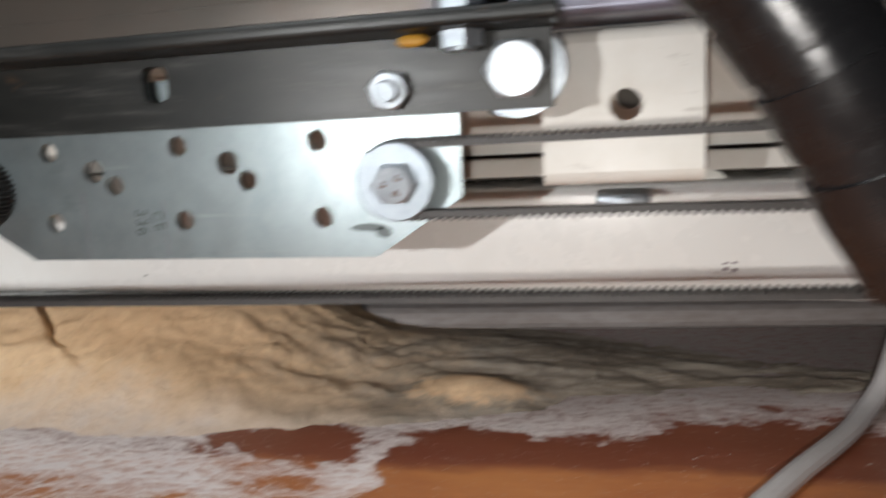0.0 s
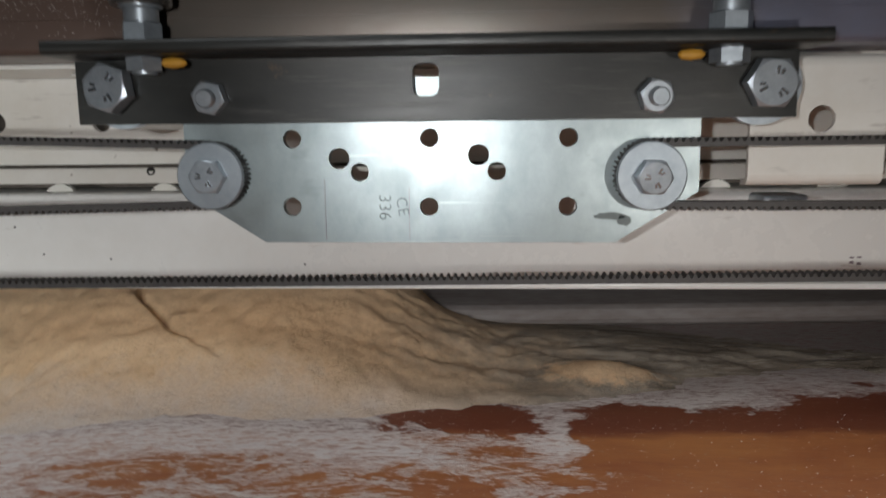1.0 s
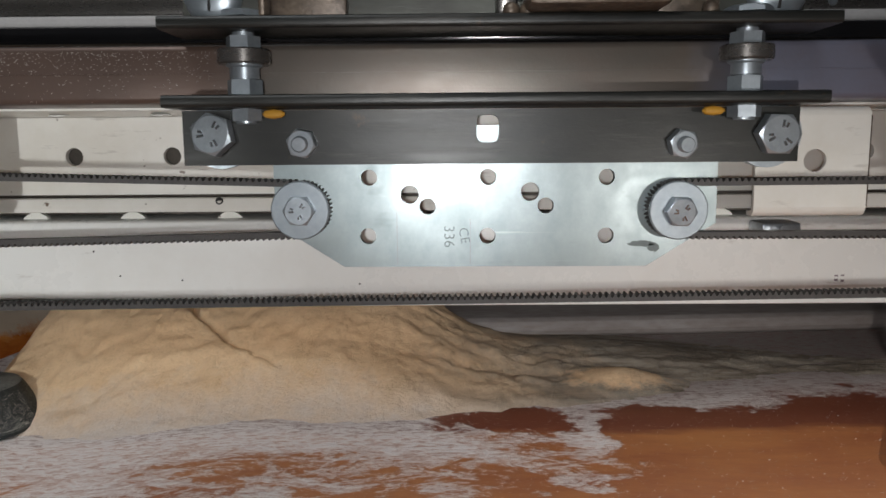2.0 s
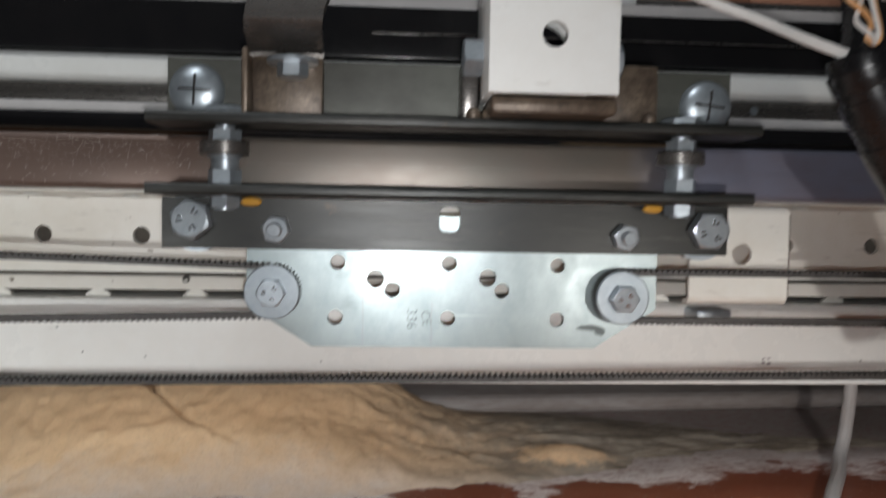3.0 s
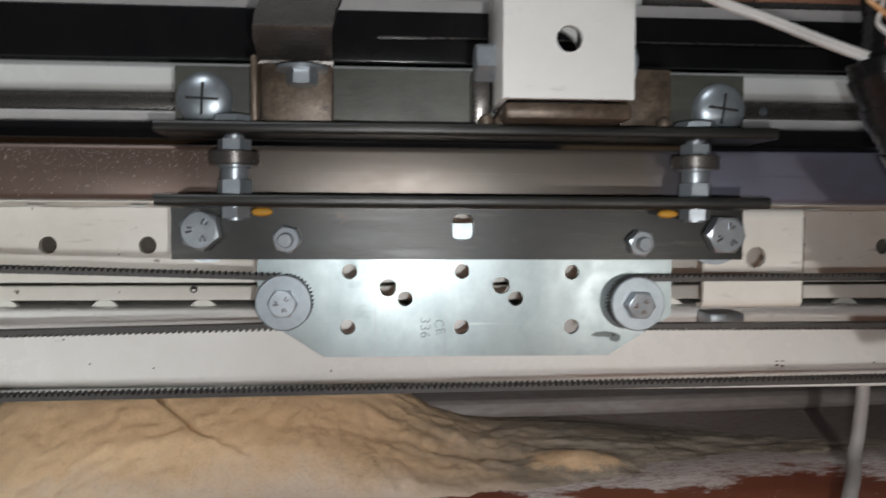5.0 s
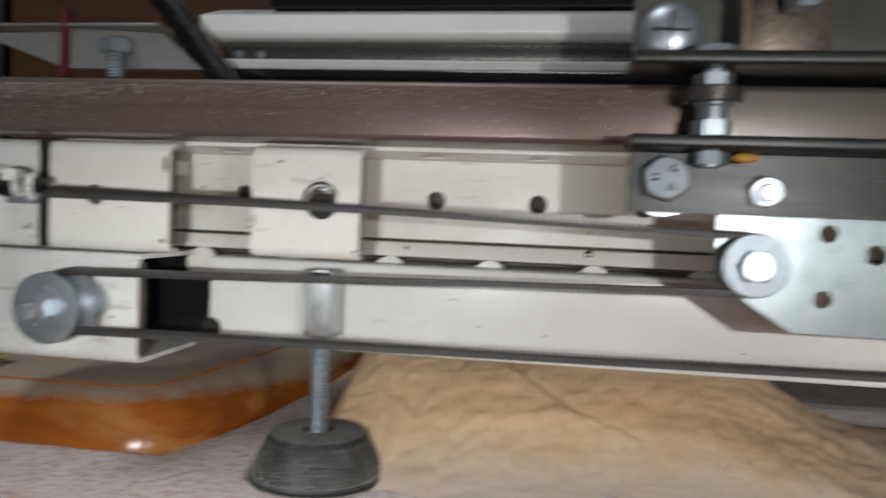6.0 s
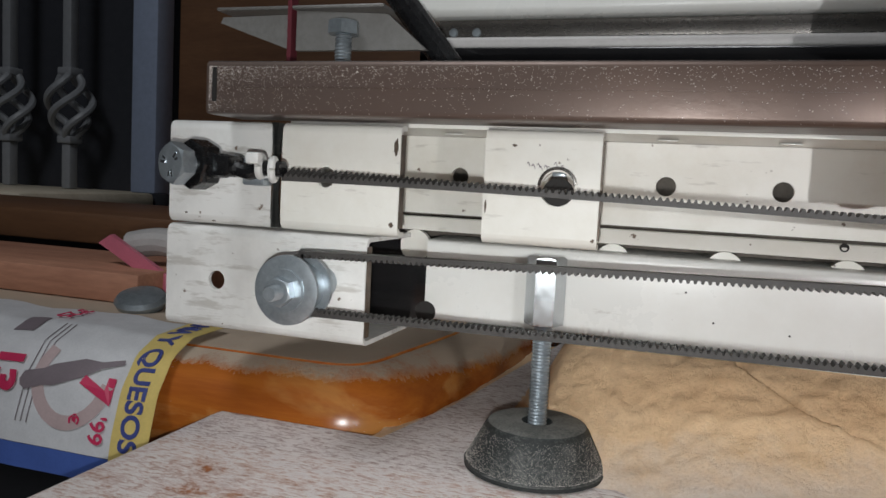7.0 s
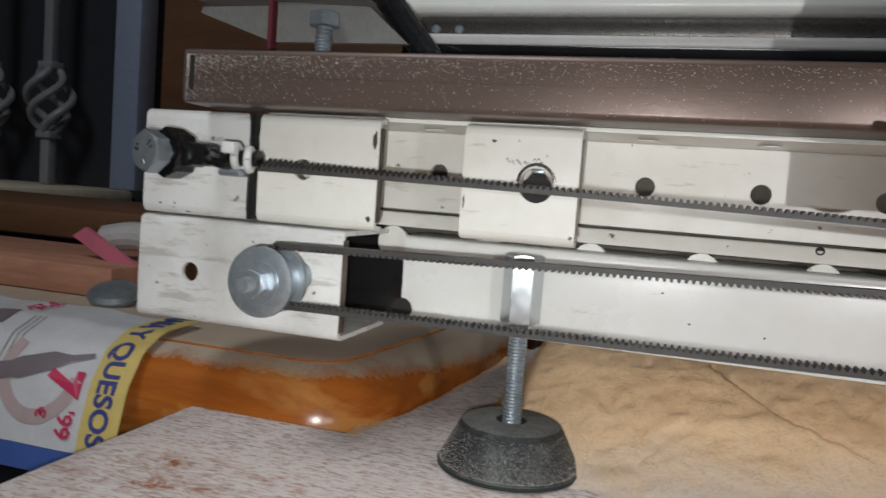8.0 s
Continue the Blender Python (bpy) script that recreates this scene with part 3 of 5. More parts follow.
def sawdust():
    bm = bmesh.new()
    nx, ny = 420, 190
    x0, x1, y0, y1 = -0.215, 0.205, 0.0, 0.22
    grid = []
    for i in range(nx + 1):
        row = []
        for j in range(ny + 1):
            x, y = x0 + (x1 - x0) * i / nx, y0 + (y1 - y0) * j / ny
            row.append(bm.verts.new((x, y, table_z(x) + max(-0.004, pile_height(x, y)))))
        grid.append(row)
    for i in range(nx):
        for j in range(ny):
            bm.faces.new((grid[i][j], grid[i + 1][j], grid[i + 1][j + 1], grid[i][j + 1]))
    ob = to_object("sawdust_heap", bm, SAWDUST, 0)
    ob.data.shade_smooth()
    tagged(ob, "slumped heap of pale cream sawdust with a crack, on the table", "sawdust", kind="stuff")


sawdust()


def second_table():
    """A thicker table pushed against the first: a bullnose edge that turns the corner."""
    t = thing("side_table", "orange varnished side table with a rounded edge and dusty top", "table", at=(-0.3, 0.2, 0.0))
    raw = rounded([(-0.56, 0.037), (-0.211, 0.037), (-0.196, 0.140), (-0.184, 0.42), (-0.56, 0.42)], 0.036, 14)
    n = len(raw)
    pts = [Vector(p) for p in raw]
    normals = []
    for i in range(n):
        d = (pts[(i + 1) % n] - pts[i - 1]).normalized()
        normals.append(Vector((-d.y, d.x)))
    bm = bmesh.new()
    r, zc = 0.0220, 0.0186
    prof = [(r * (1 - math.cos(a)) , zc + r * math.sin(a)) for a in [radians(k) for k in range(-90, 75, 11)]]
    prof += [(0.0190, 0.0403), (0.0196, 0.0396), (0.0208, 0.0396), (0.0214, 0.0405), (0.0230, 0.0408)]
    loops = [[bm.verts.new((p.x + m.x * inset, p.y + m.y * inset, z)) for p, m in zip(pts, normals)] for inset, z in prof]
    for a, b in zip(loops, loops[1:]):
        for i in range(n):
            bm.faces.new((a[i], a[(i + 1) % n], b[(i + 1) % n], b[i]))
    bm.faces.new(loops[0][::-1])
    bm.faces.new(loops[-1])
    part("rounded_top", bm, ORANGE, t)
    for x, y in ((-0.52, 0.10), (-0.52, 0.39), (-0.21, 0.39)):
        part("leg", boxed(x - 0.022, x + 0.022, y - 0.022, y + 0.022, -0.75, 0.0038, bevel=0.003), BROWN_WOOD, t)


second_table()


def rear_board():
    """A board with a rounded edge behind the heap, its front running slightly away."""
    t = thing("rear_board", "grey dusty board with a rounded brown edge behind the sawdust", "board", at=(0.2, 0.2, 0.026))
    bm = bmesh.new()
    rows = []
    for i in range(31):
        x = -0.03 + 0.0155 * i
        y = 0.118 + 0.10 * max(0.0, x) ** 1.3
        z = table_z(x)
        rows.append([bm.verts.new((x, y + 0.005 - 0.005 * math.cos(radians(a)), z + 0.0045 + 0.0045 * math.sin(radians(a)))) for a in range(-85, 91, 25)] + [bm.verts.new((x, 0.40, z + 0.0090)), bm.verts.new((x, 0.40, z + 0.0003))])
    for a, b in zip(rows, rows[1:]):
        n = len(a)
        for k in range(n):
            bm.faces.new((a[k], a[(k + 1) % n], b[(k + 1) % n], b[k]))
    bm.faces.new(rows[0])
    bm.faces.new(rows[-1][::-1])
    part("board", bm, GREY_BOARD, t)


rear_board()


# ---- the fixed rails ----
def perforated_rail():
    t = thing("perforated_rail", "cream painted perforated steel rail with round holes", "rail", at=(0.05, 0.05, 0.1))
    x0, x1 = -0.2450, 0.40
    holes = [circle_xz(-0.128 + 0.032 * k, 0.110, 0.0029, 20) for k in range(-3, 16)]
    part("rail_face", slab_xz(bmesh.new(), [(x0, 0.0976), (x1, 0.0976), (x1, 0.1225), (x0, 0.1225)], holes, 0.048, 0.050), CREAM, t)
    part("rail_web", boxed(x0, x1, 0.0500, 0.0515, 0.1225, 0.1240, bevel=0.0004), CREAM, t)
    part("rail_top", profile_x(bmesh.new(), [(0.048, 0.1227), (0.032, 0.1240), (0.032, 0.1252), (0.050, 0.1242)], x0, x1), CREAM, t)
    part("rail_lip", profile_x(bmesh.new(), rounded([(0.0425, 0.0922), (0.0440, 0.0966), (0.0495, 0.0966), (0.0495, 0.0922)], 0.0006, 3), x0, x1), CREAM, t)
    for k in range(-3, 16):
        part("top_slot", lathe(bmesh.new(), (-0.128 + 0.032 * k, 0.0400, 0.12315), (0, 0.08, -1), [(0, 0.0030), (0.0003, 0.0030), (0.0003, 0)], 18), WHITE, t)
    # dark brown backing that shows through the rail's gap and holes
    part("rail_back", boxed(x0, x1, 0.064, 0.066, 0.086, 0.124), GAP_BROWN, t)
    part("small_hole", lathe(bmesh.new(), (-0.0800, 0.0438, 0.0957), (0, -1, 0), [(0, 0.0012), (0.0006, 0.0012), (0.0006, 0.0008), (0.0001, 0.0008), (0.0001, 0)], 16), DARK, t)
    for k in range(-2, 16):
        part("lip_tab", lathe(bmesh.new(), (-0.142 + 0.032 * k, 0.0475, 0.0868), (0, 1, 0), [(0, 0.0052), (0.002, 0.0052)], 20), CREAM, t)


perforated_rail()


def lower_bar():
    t = thing("lower_bar", "white painted square steel bar under the belts", "bar", at=(0.05, 0.05, 0.07))
    sec = rounded([(0.040, 0.0640), (0.040, 0.0896), (0.062, 0.0902), (0.062, 0.0640)], 0.0022, 4)
    part("bar_body", profile_x(bmesh.new(), sec, -0.199, 0.40), WHITE, t)
    part("bottom_lip", profile_x(bmesh.new(), rounded([(0.0385, 0.0620), (0.0385, 0.0638), (0.062, 0.0638), (0.062, 0.0620)], 0.0007, 3), -0.185, 0.40), WHITE, t)
    for k, (x, z) in enumerate(((0.1165, 0.0705), (0.1165, 0.0690), (0.1185, 0.0706), (0.1185, 0.0687))):
        part("stamped_bar", boxed(x, x + 0.0011, 0.0398, 0.0399, z, z + 0.0005 + 0.0003 * (k % 2)), INK_GREY, t)
    part("bar_hole", lathe(bmesh.new(), (-0.1985, 0.0397, 0.0665), (0, -1, 0), [(0, 0.0034), (0.0001, 0.0034), (0.0001, 0)], 24), DARK, t)
    for x, z in ((-0.035, 0.0690), (-0.092, 0.0705), (-0.112, 0.0720), (-0.120, 0.0800), (0.152, 0.0700)):
        part("paint_chip", lathe(bmesh.new(), (x, 0.0398, z), (0, -1, 0), [(0, 0.00032), (0.0001, 0.0003), (0.0001, 0)], 7), DARK, t)


lower_bar()


def white_block(x0, x1, z0, z1, y0=0.012, hole=None, mat=CREAM, label="", deep=0.005):
    """A short piece of open steel channel: a front face with top and bottom flanges, on a standoff."""
    t = thing("channel_block", label or "short cream painted piece of steel channel", "bracket", "blocks on the rail", at=(x0, y0, z0))
    wall = 0.0014
    r = 0.0026
    front = slab_xz(bmesh.new(), [(x0, z0 + r), (x1, z0 + r), (x1, z1 - r), (x0, z1 - r)], [circle_xz(*hole, 28)] if hole else [], y0, y0 + wall)
    part("front_face", front, mat, t)
    for s, zc in ((1, z1 - r), (-1, z0 + r)):
        arc = [radians(k) for k in (0, 22.5, 45, 67.5, 90)]
        sec = [(y0 + r - r * math.cos(a), zc + s * r * math.sin(a)) for a in arc] + [(y0 + deep, zc + s * r), (y0 + deep, zc + s * (r - wall))]
        sec += [(y0 + r - (r - wall) * math.cos(a), zc + s * (r - wall) * math.sin(a)) for a in arc[::-1]]
        part("flange", profile_x(bmesh.new(), sec, x0, x1), mat, t)
    if deep < 0.02:
        mid = (x0 + x1) / 2
        part("standoff", boxed(mid - 0.0055, mid + 0.0055, y0 + wall, 0.0478, z1 - 0.008, z1 - 0.003, bevel=0.0005), mat, t)
    # thin dark brown strip down the right edge of the front face
    part("edge_strip", boxed(x1 + 0.0001, x1 + 0.0004, y0 + 0.0001, y0 + 0.0030, z0 + r, z1 - r), RUSTY, t, "thin dark brown strip along the edge")
    return t


white_block(-0.2755, -0.2395, 0.0915, 0.1230, mat=SCUFFED, label="scuffed white piece of steel channel holding the belt's end bolt")
white_block(-0.2360, -0.1985, 0.0915, 0.1230, hole=(-0.2215, 0.1075, 0.0030), label="cream steel channel piece with rust at its edge")
white_block(-0.1740, -0.1430, 0.0920, 0.1228, label="cream steel channel piece with a torn round hole", hole=(-0.1540, 0.1075, 0.0046))
white_block(0.0785, 0.1095, 0.0925, 0.1228, hole=(0.0948, 0.1080, 0.0031), label="cream steel channel piece with one drilled hole")
white_block(-0.2760, -0.2075, 0.0590, 0.0908, mat=SCUFFED, hole=(-0.2575, 0.0743, 0.0029), label="scuffed white channel block carrying the idler pulley", deep=0.0355)
# black box added so the block's open end and hole look unlit
single("dark_backing", boxed(-0.2740, -0.1993, 0.0480, 0.0610, 0.0600, 0.0880, bevel=0.0012), GLOSS_BLACK, "gloss black backing added inside the channel block for its dark, shaded interior", "cap")


def torn_rim():
    t = thing("torn_rim", "bent bright steel rim torn round the big hole", "rim", at=(-0.154, 0.0115, 0.1075))
    part("rim_arc", tube(bmesh.new(), [(-0.1540 + 0.0049 * math.cos(radians(a)), 0.0116, 0.1078 + 0.0052 * math.sin(radians(a))) for a in range(10, 176, 15)], 0.00045, 6, 3), BARE_STEEL, t)
    # dark disc behind the hole stands for the shade seen through it
    part("dark_disc", lathe(bmesh.new(), (-0.1542, 0.0150, 0.1060), (0, -1, 0), [(0, 0.0044), (0.0004, 0.0044), (0.0004, 0)], 18), DARK, t)
    part("rim_flap", boxed(-0.1556, -0.1522, 0.0122, 0.0150, 0.1107, 0.1119, bevel=0.0003), BRIGHT, t)


torn_rim()


def rust_spot(x, z, w, hgt, y=0.0119):
    """A flat patch of rust with a ragged outline on the paint."""
    rng = random.Random(int(abs(x) * 1e5))
    bm = bmesh.new()
    n = 26
    w, hgt = w * 0.75, hgt * 0.75
    ring = [(x + w * math.cos(k * math.tau / n) * rng.uniform(0.45, 1.0), z + hgt * math.sin(k * math.tau / n) * rng.uniform(0.45, 1.0)) for k in range(n)]
    slab_xz(bm, ring, [], y - 0.00012, y)
    single("rust_spot", bm, RUSTY, "small ragged rust stain on the cream paint", "rust stain", "rust stains")


for rx, rz, rw, rh in ((-0.1998, 0.1168, 0.0011, 0.0042), (-0.2004, 0.0950, 0.0012, 0.0014), (-0.1440, 0.0945, 0.0008, 0.0010), (-0.1660, 0.1185, 0.0012, 0.0007), (-0.1732, 0.1020, 0.0005, 0.0030), (-0.2690, 0.0945, 0.0010, 0.0004), (-0.2590, 0.0925, 0.0012, 0.0004)):
    rust_spot(rx, rz, rw, rh)


def pencil_marks():
    t = thing("pencil_marks", "scribbled dark pencil strokes above the torn hole", "marks", at=(-0.157, 0.0118, 0.113))
    rng = random.Random(21)
    for k in range(9):
        x, z = -0.1622 + 0.0011 * k + rng.uniform(-0.0004, 0.0004), 0.1135 + 0.0006 * rng.uniform(-1, 1)
        part("stroke", tube(bmesh.new(), [(x, 0.0119, z), (x + 0.0004, 0.01188, z + 0.0008 * rng.uniform(0.2, 1)), (x + 0.0009, 0.0119, z - 0.0006)], 0.00010, 5, 3), INK_GREY, t)


pencil_marks()


def weld_seam():
    bm = bmesh.new()
    tube(bm, [(-0.2378, 0.0128, 0.092), (-0.2379, 0.0122, 0.100), (-0.2377, 0.0124, 0.108), (-0.2379, 0.0122, 0.116), (-0.2378, 0.0128, 0.1226)], 0.0016, 8, 6, radii=[0.0016, 0.0011, 0.0009, 0.0012, 0.0021])
    single("weld_seam", bm, BLACK_STEEL, "dark weld seam between two white tube pieces", "weld")


weld_seam()


def steel_beam():
    t = thing("steel_beam", "brown oxidised square steel tube dusted with sawdust", "beam", at=(0.05, 0.01, 0.13))
    out = rounded([(0.0005, 0.1240), (0.0005, 0.1390), (0.0205, 0.1390), (0.0205, 0.1240)], 0.0018, 4)
    inn = rounded([(0.0020, 0.1255), (0.0020, 0.1375), (0.0190, 0.1375), (0.0190, 0.1255)], 0.0010, 4)
    bm = bmesh.new()
    n = len(out)
    loops = [[bm.verts.new((x, y, z)) for y, z in sec] for sec, x in ((out, -0.2545), (out, 0.42), (inn, 0.42), (inn, -0.2545))]
    for a, b in zip(loops, loops[1:] + loops[:1]):
        for i in range(n):
            bm.faces.new((a[i], a[(i + 1) % n], b[(i + 1) % n], b[i]))
    part("tube_wall", bm, BEAM, t)
    part("seam_line", boxed(-0.2500, 0.42, 0.0003, 0.0005, 0.1317, 0.1319), BEAM, t)
    part("end_slot", boxed(-0.2524, -0.2510, 0.0001, 0.0004, 0.1275, 0.1370), DARK, t)


steel_beam()


def flakes(name, label, count, spot, seed, big=0.00019):
    """Loose flakes of sawdust: many tiny three-sided chips."""
    rng = random.Random(seed)
    bm = bmesh.new()
    for _ in range(count):
        p, flat = spot(rng)
        size = rng.uniform(0.00005, big)
        vs = []
        for k in range(3):
            a = k * 2.1 + rng.uniform(0, 1.5)
            u, w = size * math.cos(a) * rng.uniform(0.6, 2.0), size * math.sin(a)
            vs.append(bm.verts.new(p + (Vector((u, w, 0)) if flat else Vector((u, 0, w)))))
        vs.append(bm.verts.new(p + (Vector((0, 0, size * 0.8)) if flat else Vector((0, -size * 0.8, 0)))))
        for f in ((0, 1, 3), (1, 2, 3), (2, 0, 3), (2, 1, 0)):
            bm.faces.new([vs[i] for i in f])
    tagged(to_object(name, bm, PALE_DUST, 0), label, "sawdust", kind="stuff")


def beam_spot(rng):
    x = -0.2535 + 0.19 * rng.random() ** 2.4
    if rng.random() < 0.40:
        return Vector((x, rng.uniform(0.0022, 0.0100), 0.13900)), True
    z = 0.1385 - min(0.0138, rng.expovariate(1 / 0.0026) if rng.random() < 0.78 else rng.uniform(0, 0.0138))
    y = 0.00045 if z < 0.1372 else 0.00045 + (z - 0.1372) * 0.7
    return Vector((x, y, z)), False


flakes("sawdust_flakes", "pale sawdust flakes stuck along the brown steel beam", 8000, beam_spot, 3, 0.00017)
flakes("sawdust_crumbs", "pale sawdust crumbs scattered over the varnished table", 2600,
       lambda rng: (lambda x, y: (Vector((x, y, table_z(x))), True))(rng.uniform(-0.26, 0.17), rng.uniform(-0.06, 0.06)), 5)
flakes("foot_dust", "pale dust specks on the black rubber foot", 4200, lambda rng: (lambda a, k: (Vector((-0.1590 + (0.0205 - 0.0050 * k) * math.cos(a), 0.0320 - (0.0206 - 0.0050 * k) * math.sin(a), 0.0271 + 0.0098 * k)), False))(rng.uniform(0, math.pi), rng.random() ** 1.8), 8, 0.00011)


def upper_track():
    t = thing("upper_track", "white and grey folded steel drawer track", "track", at=(0.05, 0.06, 0.16))
    x0, x1 = -0.2120, 0.42
    part("white_face", profile_x(bmesh.new(), rounded([(0.056, 0.1625), (0.054, 0.1640), (0.054, 0.1700), (0.070, 0.1760), (0.070, 0.1625)], 0.0012, 3), x0, x1), WHITE, t)
    part("slide_channel", profile_x(bmesh.new(), rounded([(0.060, 0.1560), (0.060, 0.1622), (0.072, 0.1622), (0.072, 0.1560)], 0.0006, 2), x0 + 0.006, x1), BARE_STEEL, t)
    part("slide_lip", profile_x(bmesh.new(), rounded([(0.052, 0.1515), (0.052, 0.1552), (0.066, 0.1552), (0.066, 0.1515)], 0.0014, 4), x0 + 0.006, x1), CABLE_GREY, t)
    part("slide_base", boxed(x0 + 0.004, x1, 0.048, 0.075, 0.1455, 0.1510, bevel=0.0008), GLOSS_BLACK, t)
    for x in (-0.2005, -0.1925):
        part("screw", lathe(bmesh.new(), (x, 0.0598, 0.1580), (0, -1, 0), [(0, 0.0016), (0.0006, 0.0013), (0.0008, 0)], 14), BRIGHT, t)
    part("screw", lathe(bmesh.new(), (0.1205, 0.0598, 0.1590), (0, -1, 0), [(0, 0.0016), (0.0006, 0.0013), (0.0008, 0)], 14), BRIGHT, t)


upper_track()


# ---- the carriage ----
def zinc_motor_plate():
    t = thing("carriage_plate", "galvanised zinc plate with drilled holes and cut corners", "plate", at=(0.005, 0, 0.1))
    outline = [(-0.052, 0.1180), (-0.052, 0.0925), (-0.034, 0.0810), (0.046, 0.0808), (0.0640, 0.0922), (0.0640, 0.1180)]
    holes = [circle_xz(x, z, r) for x, z, r in (
        (-0.0270, 0.1046, 0.0021), (0.0042, 0.1046, 0.0021), (0.0352, 0.1044, 0.0021), (-0.0164, 0.1001, 0.0024), (-0.0117, 0.0970, 0.0021),
        (0.0152, 0.1007, 0.0024), (0.0193, 0.0970, 0.0021), (-0.0275, 0.0892, 0.0021), (0.0040, 0.0891, 0.0021), (0.0352, 0.0890, 0.0021))]
    part("plate_sheet", slab_xz(bmesh.new(), outline, holes, 0.0, 0.0022), ZINC, t)
    face = Matrix.Translation((0, -0.0001, 0)) @ Matrix.Rotation(radians(90), 4, "X")
    writing(t, "336", 0.0040, Matrix.Translation((-0.0062, 0, 0.0890)) @ face @ Matrix.Rotation(radians(-90), 4, "Z"), SMUDGE, "stamped_number", thick=-0.00004)
    writing(t, "CE", 0.0036, Matrix.Translation((-0.0022, 0, 0.0892)) @ face @ Matrix.Rotation(radians(-80), 4, "Z"), SMUDGE, "scribed_mark", thick=-0.00004)
    for sx, sz, sw, sh in ((0.0445, 0.0868, 0.0044, 0.0011), (0.0478, 0.0858, 0.0020, 0.0016)):
        rng = random.Random(7)
        ring = [(sx + sw * math.cos(k * math.tau / 16) * rng.uniform(0.6, 1), sz + sh * math.sin(k * math.tau / 16) * rng.uniform(0.6, 1)) for k in range(16)]
        part("grease_smudge", slab_xz(bmesh.new(), ring, [], -0.0001, 0.0), SMUDGE, t)
    part("scribe_line", boxed(-0.01990, -0.01978, -0.0001, 0.0, 0.0815, 0.0955), INK_GREY, t)
    part("scribe_line", boxed(-0.00060, -0.00048, -0.0001, 0.0, 0.0815, 0.0935), INK_GREY, t)


zinc_motor_plate()


def pulley(cx, cz, label, lean=(0.0, -1.0, 0.0)):
    t = thing("belt_pulley", label, "pulley", "belt pulleys", at=(cx, -0.001, cz))
    part("hub", lathe(bmesh.new(), (cx, -0.0002, cz), (0, -1, 0), [(0, 0.0066), (0.0005, 0.0066), (0.0005, 0.0056), (0.0048, 0.0056), (0.0048, 0.003)], 40), BRIGHT, t)
    part("washer", lathe(bmesh.new(), (cx, -0.0050, cz), (0, -1, 0), [(0, 0.003), (0, 0.0072), (0.0002, 0.0075), (0.0009, 0.0075), (0.0012, 0.0072), (0.0012, 0.002)], 48), WASHER, t, "wide dull zinc washer")
    bm = bmesh.new()
    hexagon(bm, (cx, -0.0060, cz), lean, 0.0070, 0.0028, 0.5)
    head = part("bolt_head", bm, BRIGHT, t)
    head_marks(head, Vector((cx, -0.0060, cz)) + Vector(lean).normalized() * 0.0028, lean, 0.0017, 0.0009, 0.6)
    return t


pulley(-0.0442, 0.0966, "zinc washer and bolt over a belt pulley on the plate")
pulley(0.0524, 0.0960, "zinc washer and bolt over the second belt pulley", (0.09, -1.0, -0.12))


def angle_bar(name, label, z_flange, up, web_y, x0, x1, holes):
    """An angle of black steel: a flange that points to the front and a web that goes up or down."""
    t = thing(name, label, "bracket", at=((x0 + x1) / 2, web_y, z_flange))
    th = 0.003
    zf0, zf1 = z_flange, z_flange + th
    part("flange", profile_x(bmesh.new(), rounded([(-0.0165, zf0), (-0.0165, zf1), (web_y + 0.003, zf1), (web_y + 0.003, zf0)], 0.0011, 4), x0, x1), BLACK_STEEL, t)
    za, zb = (zf1 + 0.0002, zf1 + 0.0165) if up else (zf0 - 0.0140, zf0 - 0.0002)
    part("web", slab_xz(bmesh.new(), [(x0 + 0.001, za), (x1 - 0.002, za), (x1 - 0.002, zb), (x0 + 0.001, zb)], holes, web_y, web_y + 0.003), DUSTY_STEEL if up else BLACK_STEEL, t)
    return t


slot = rounded([(0.0010, 0.1135), (0.0068, 0.1135), (0.0068, 0.1205), (0.0010, 0.1205)], 0.0022, 4)
angle_bar("lower_angle", "dark steel angle bolted above the zinc plate", 0.1222, False, -0.0050, -0.0745, 0.0842, [slot])
angle_bar("upper_angle", "dark steel angle with welded lugs above the beam", 0.1405, True, 0.0000, -0.0745, 0.0860, [])

hex_bolt("zinc hexagon bolt at the end of the dark angle", (-0.0650, -0.0056, 0.1158), (-0.11, -1, 0.07), 0.0096, 0.0036, turn=0.2, group="bolts in the dark angle")
hex_bolt("zinc hexagon bolt at the end of the dark angle", (0.0758, -0.0056, 0.1152), (0.07, -1, -0.05), 0.0096, 0.0036, turn=0.5, group="bolts in the dark angle")


def back_washer(x, z):
    single("spacer_washer", lathe(bmesh.new(), (x, -0.0018, z), (0, 1, 0), [(0, 0.003), (0, 0.0086), (0.003, 0.0086), (0.003, 0.003)], 36), BRIGHT, "large zinc washer behind the dark angle", "washer", "washers behind the angle")


back_washer(-0.0650, 0.1158)
back_washer(0.0758, 0.1152)


def nut_on_stud(x, z, tilt):
    t = thing("stud_nut", "small hexagon nut with a stud end on the dark angle", "nut", "stud nuts", at=(x, -0.005, z))
    a = Vector((tilt, -1, -0.1)).normalized()
    bm = bmesh.new()
    hexagon(bm, (x, -0.0052, z), a, 0.0066, 0.0028, 0.3)
    part("nut", bm, BRIGHT, t)
    part("stud", threaded(bmesh.new(), Vector((x, -0.0052, z)) + a * 0.002, a, 0.0020, 0.0034, 0.0007), BRIGHT, t)


nut_on_stud(-0.0430, 0.1138, -0.05)
nut_on_stud(0.0524, 0.1130, 0.12)


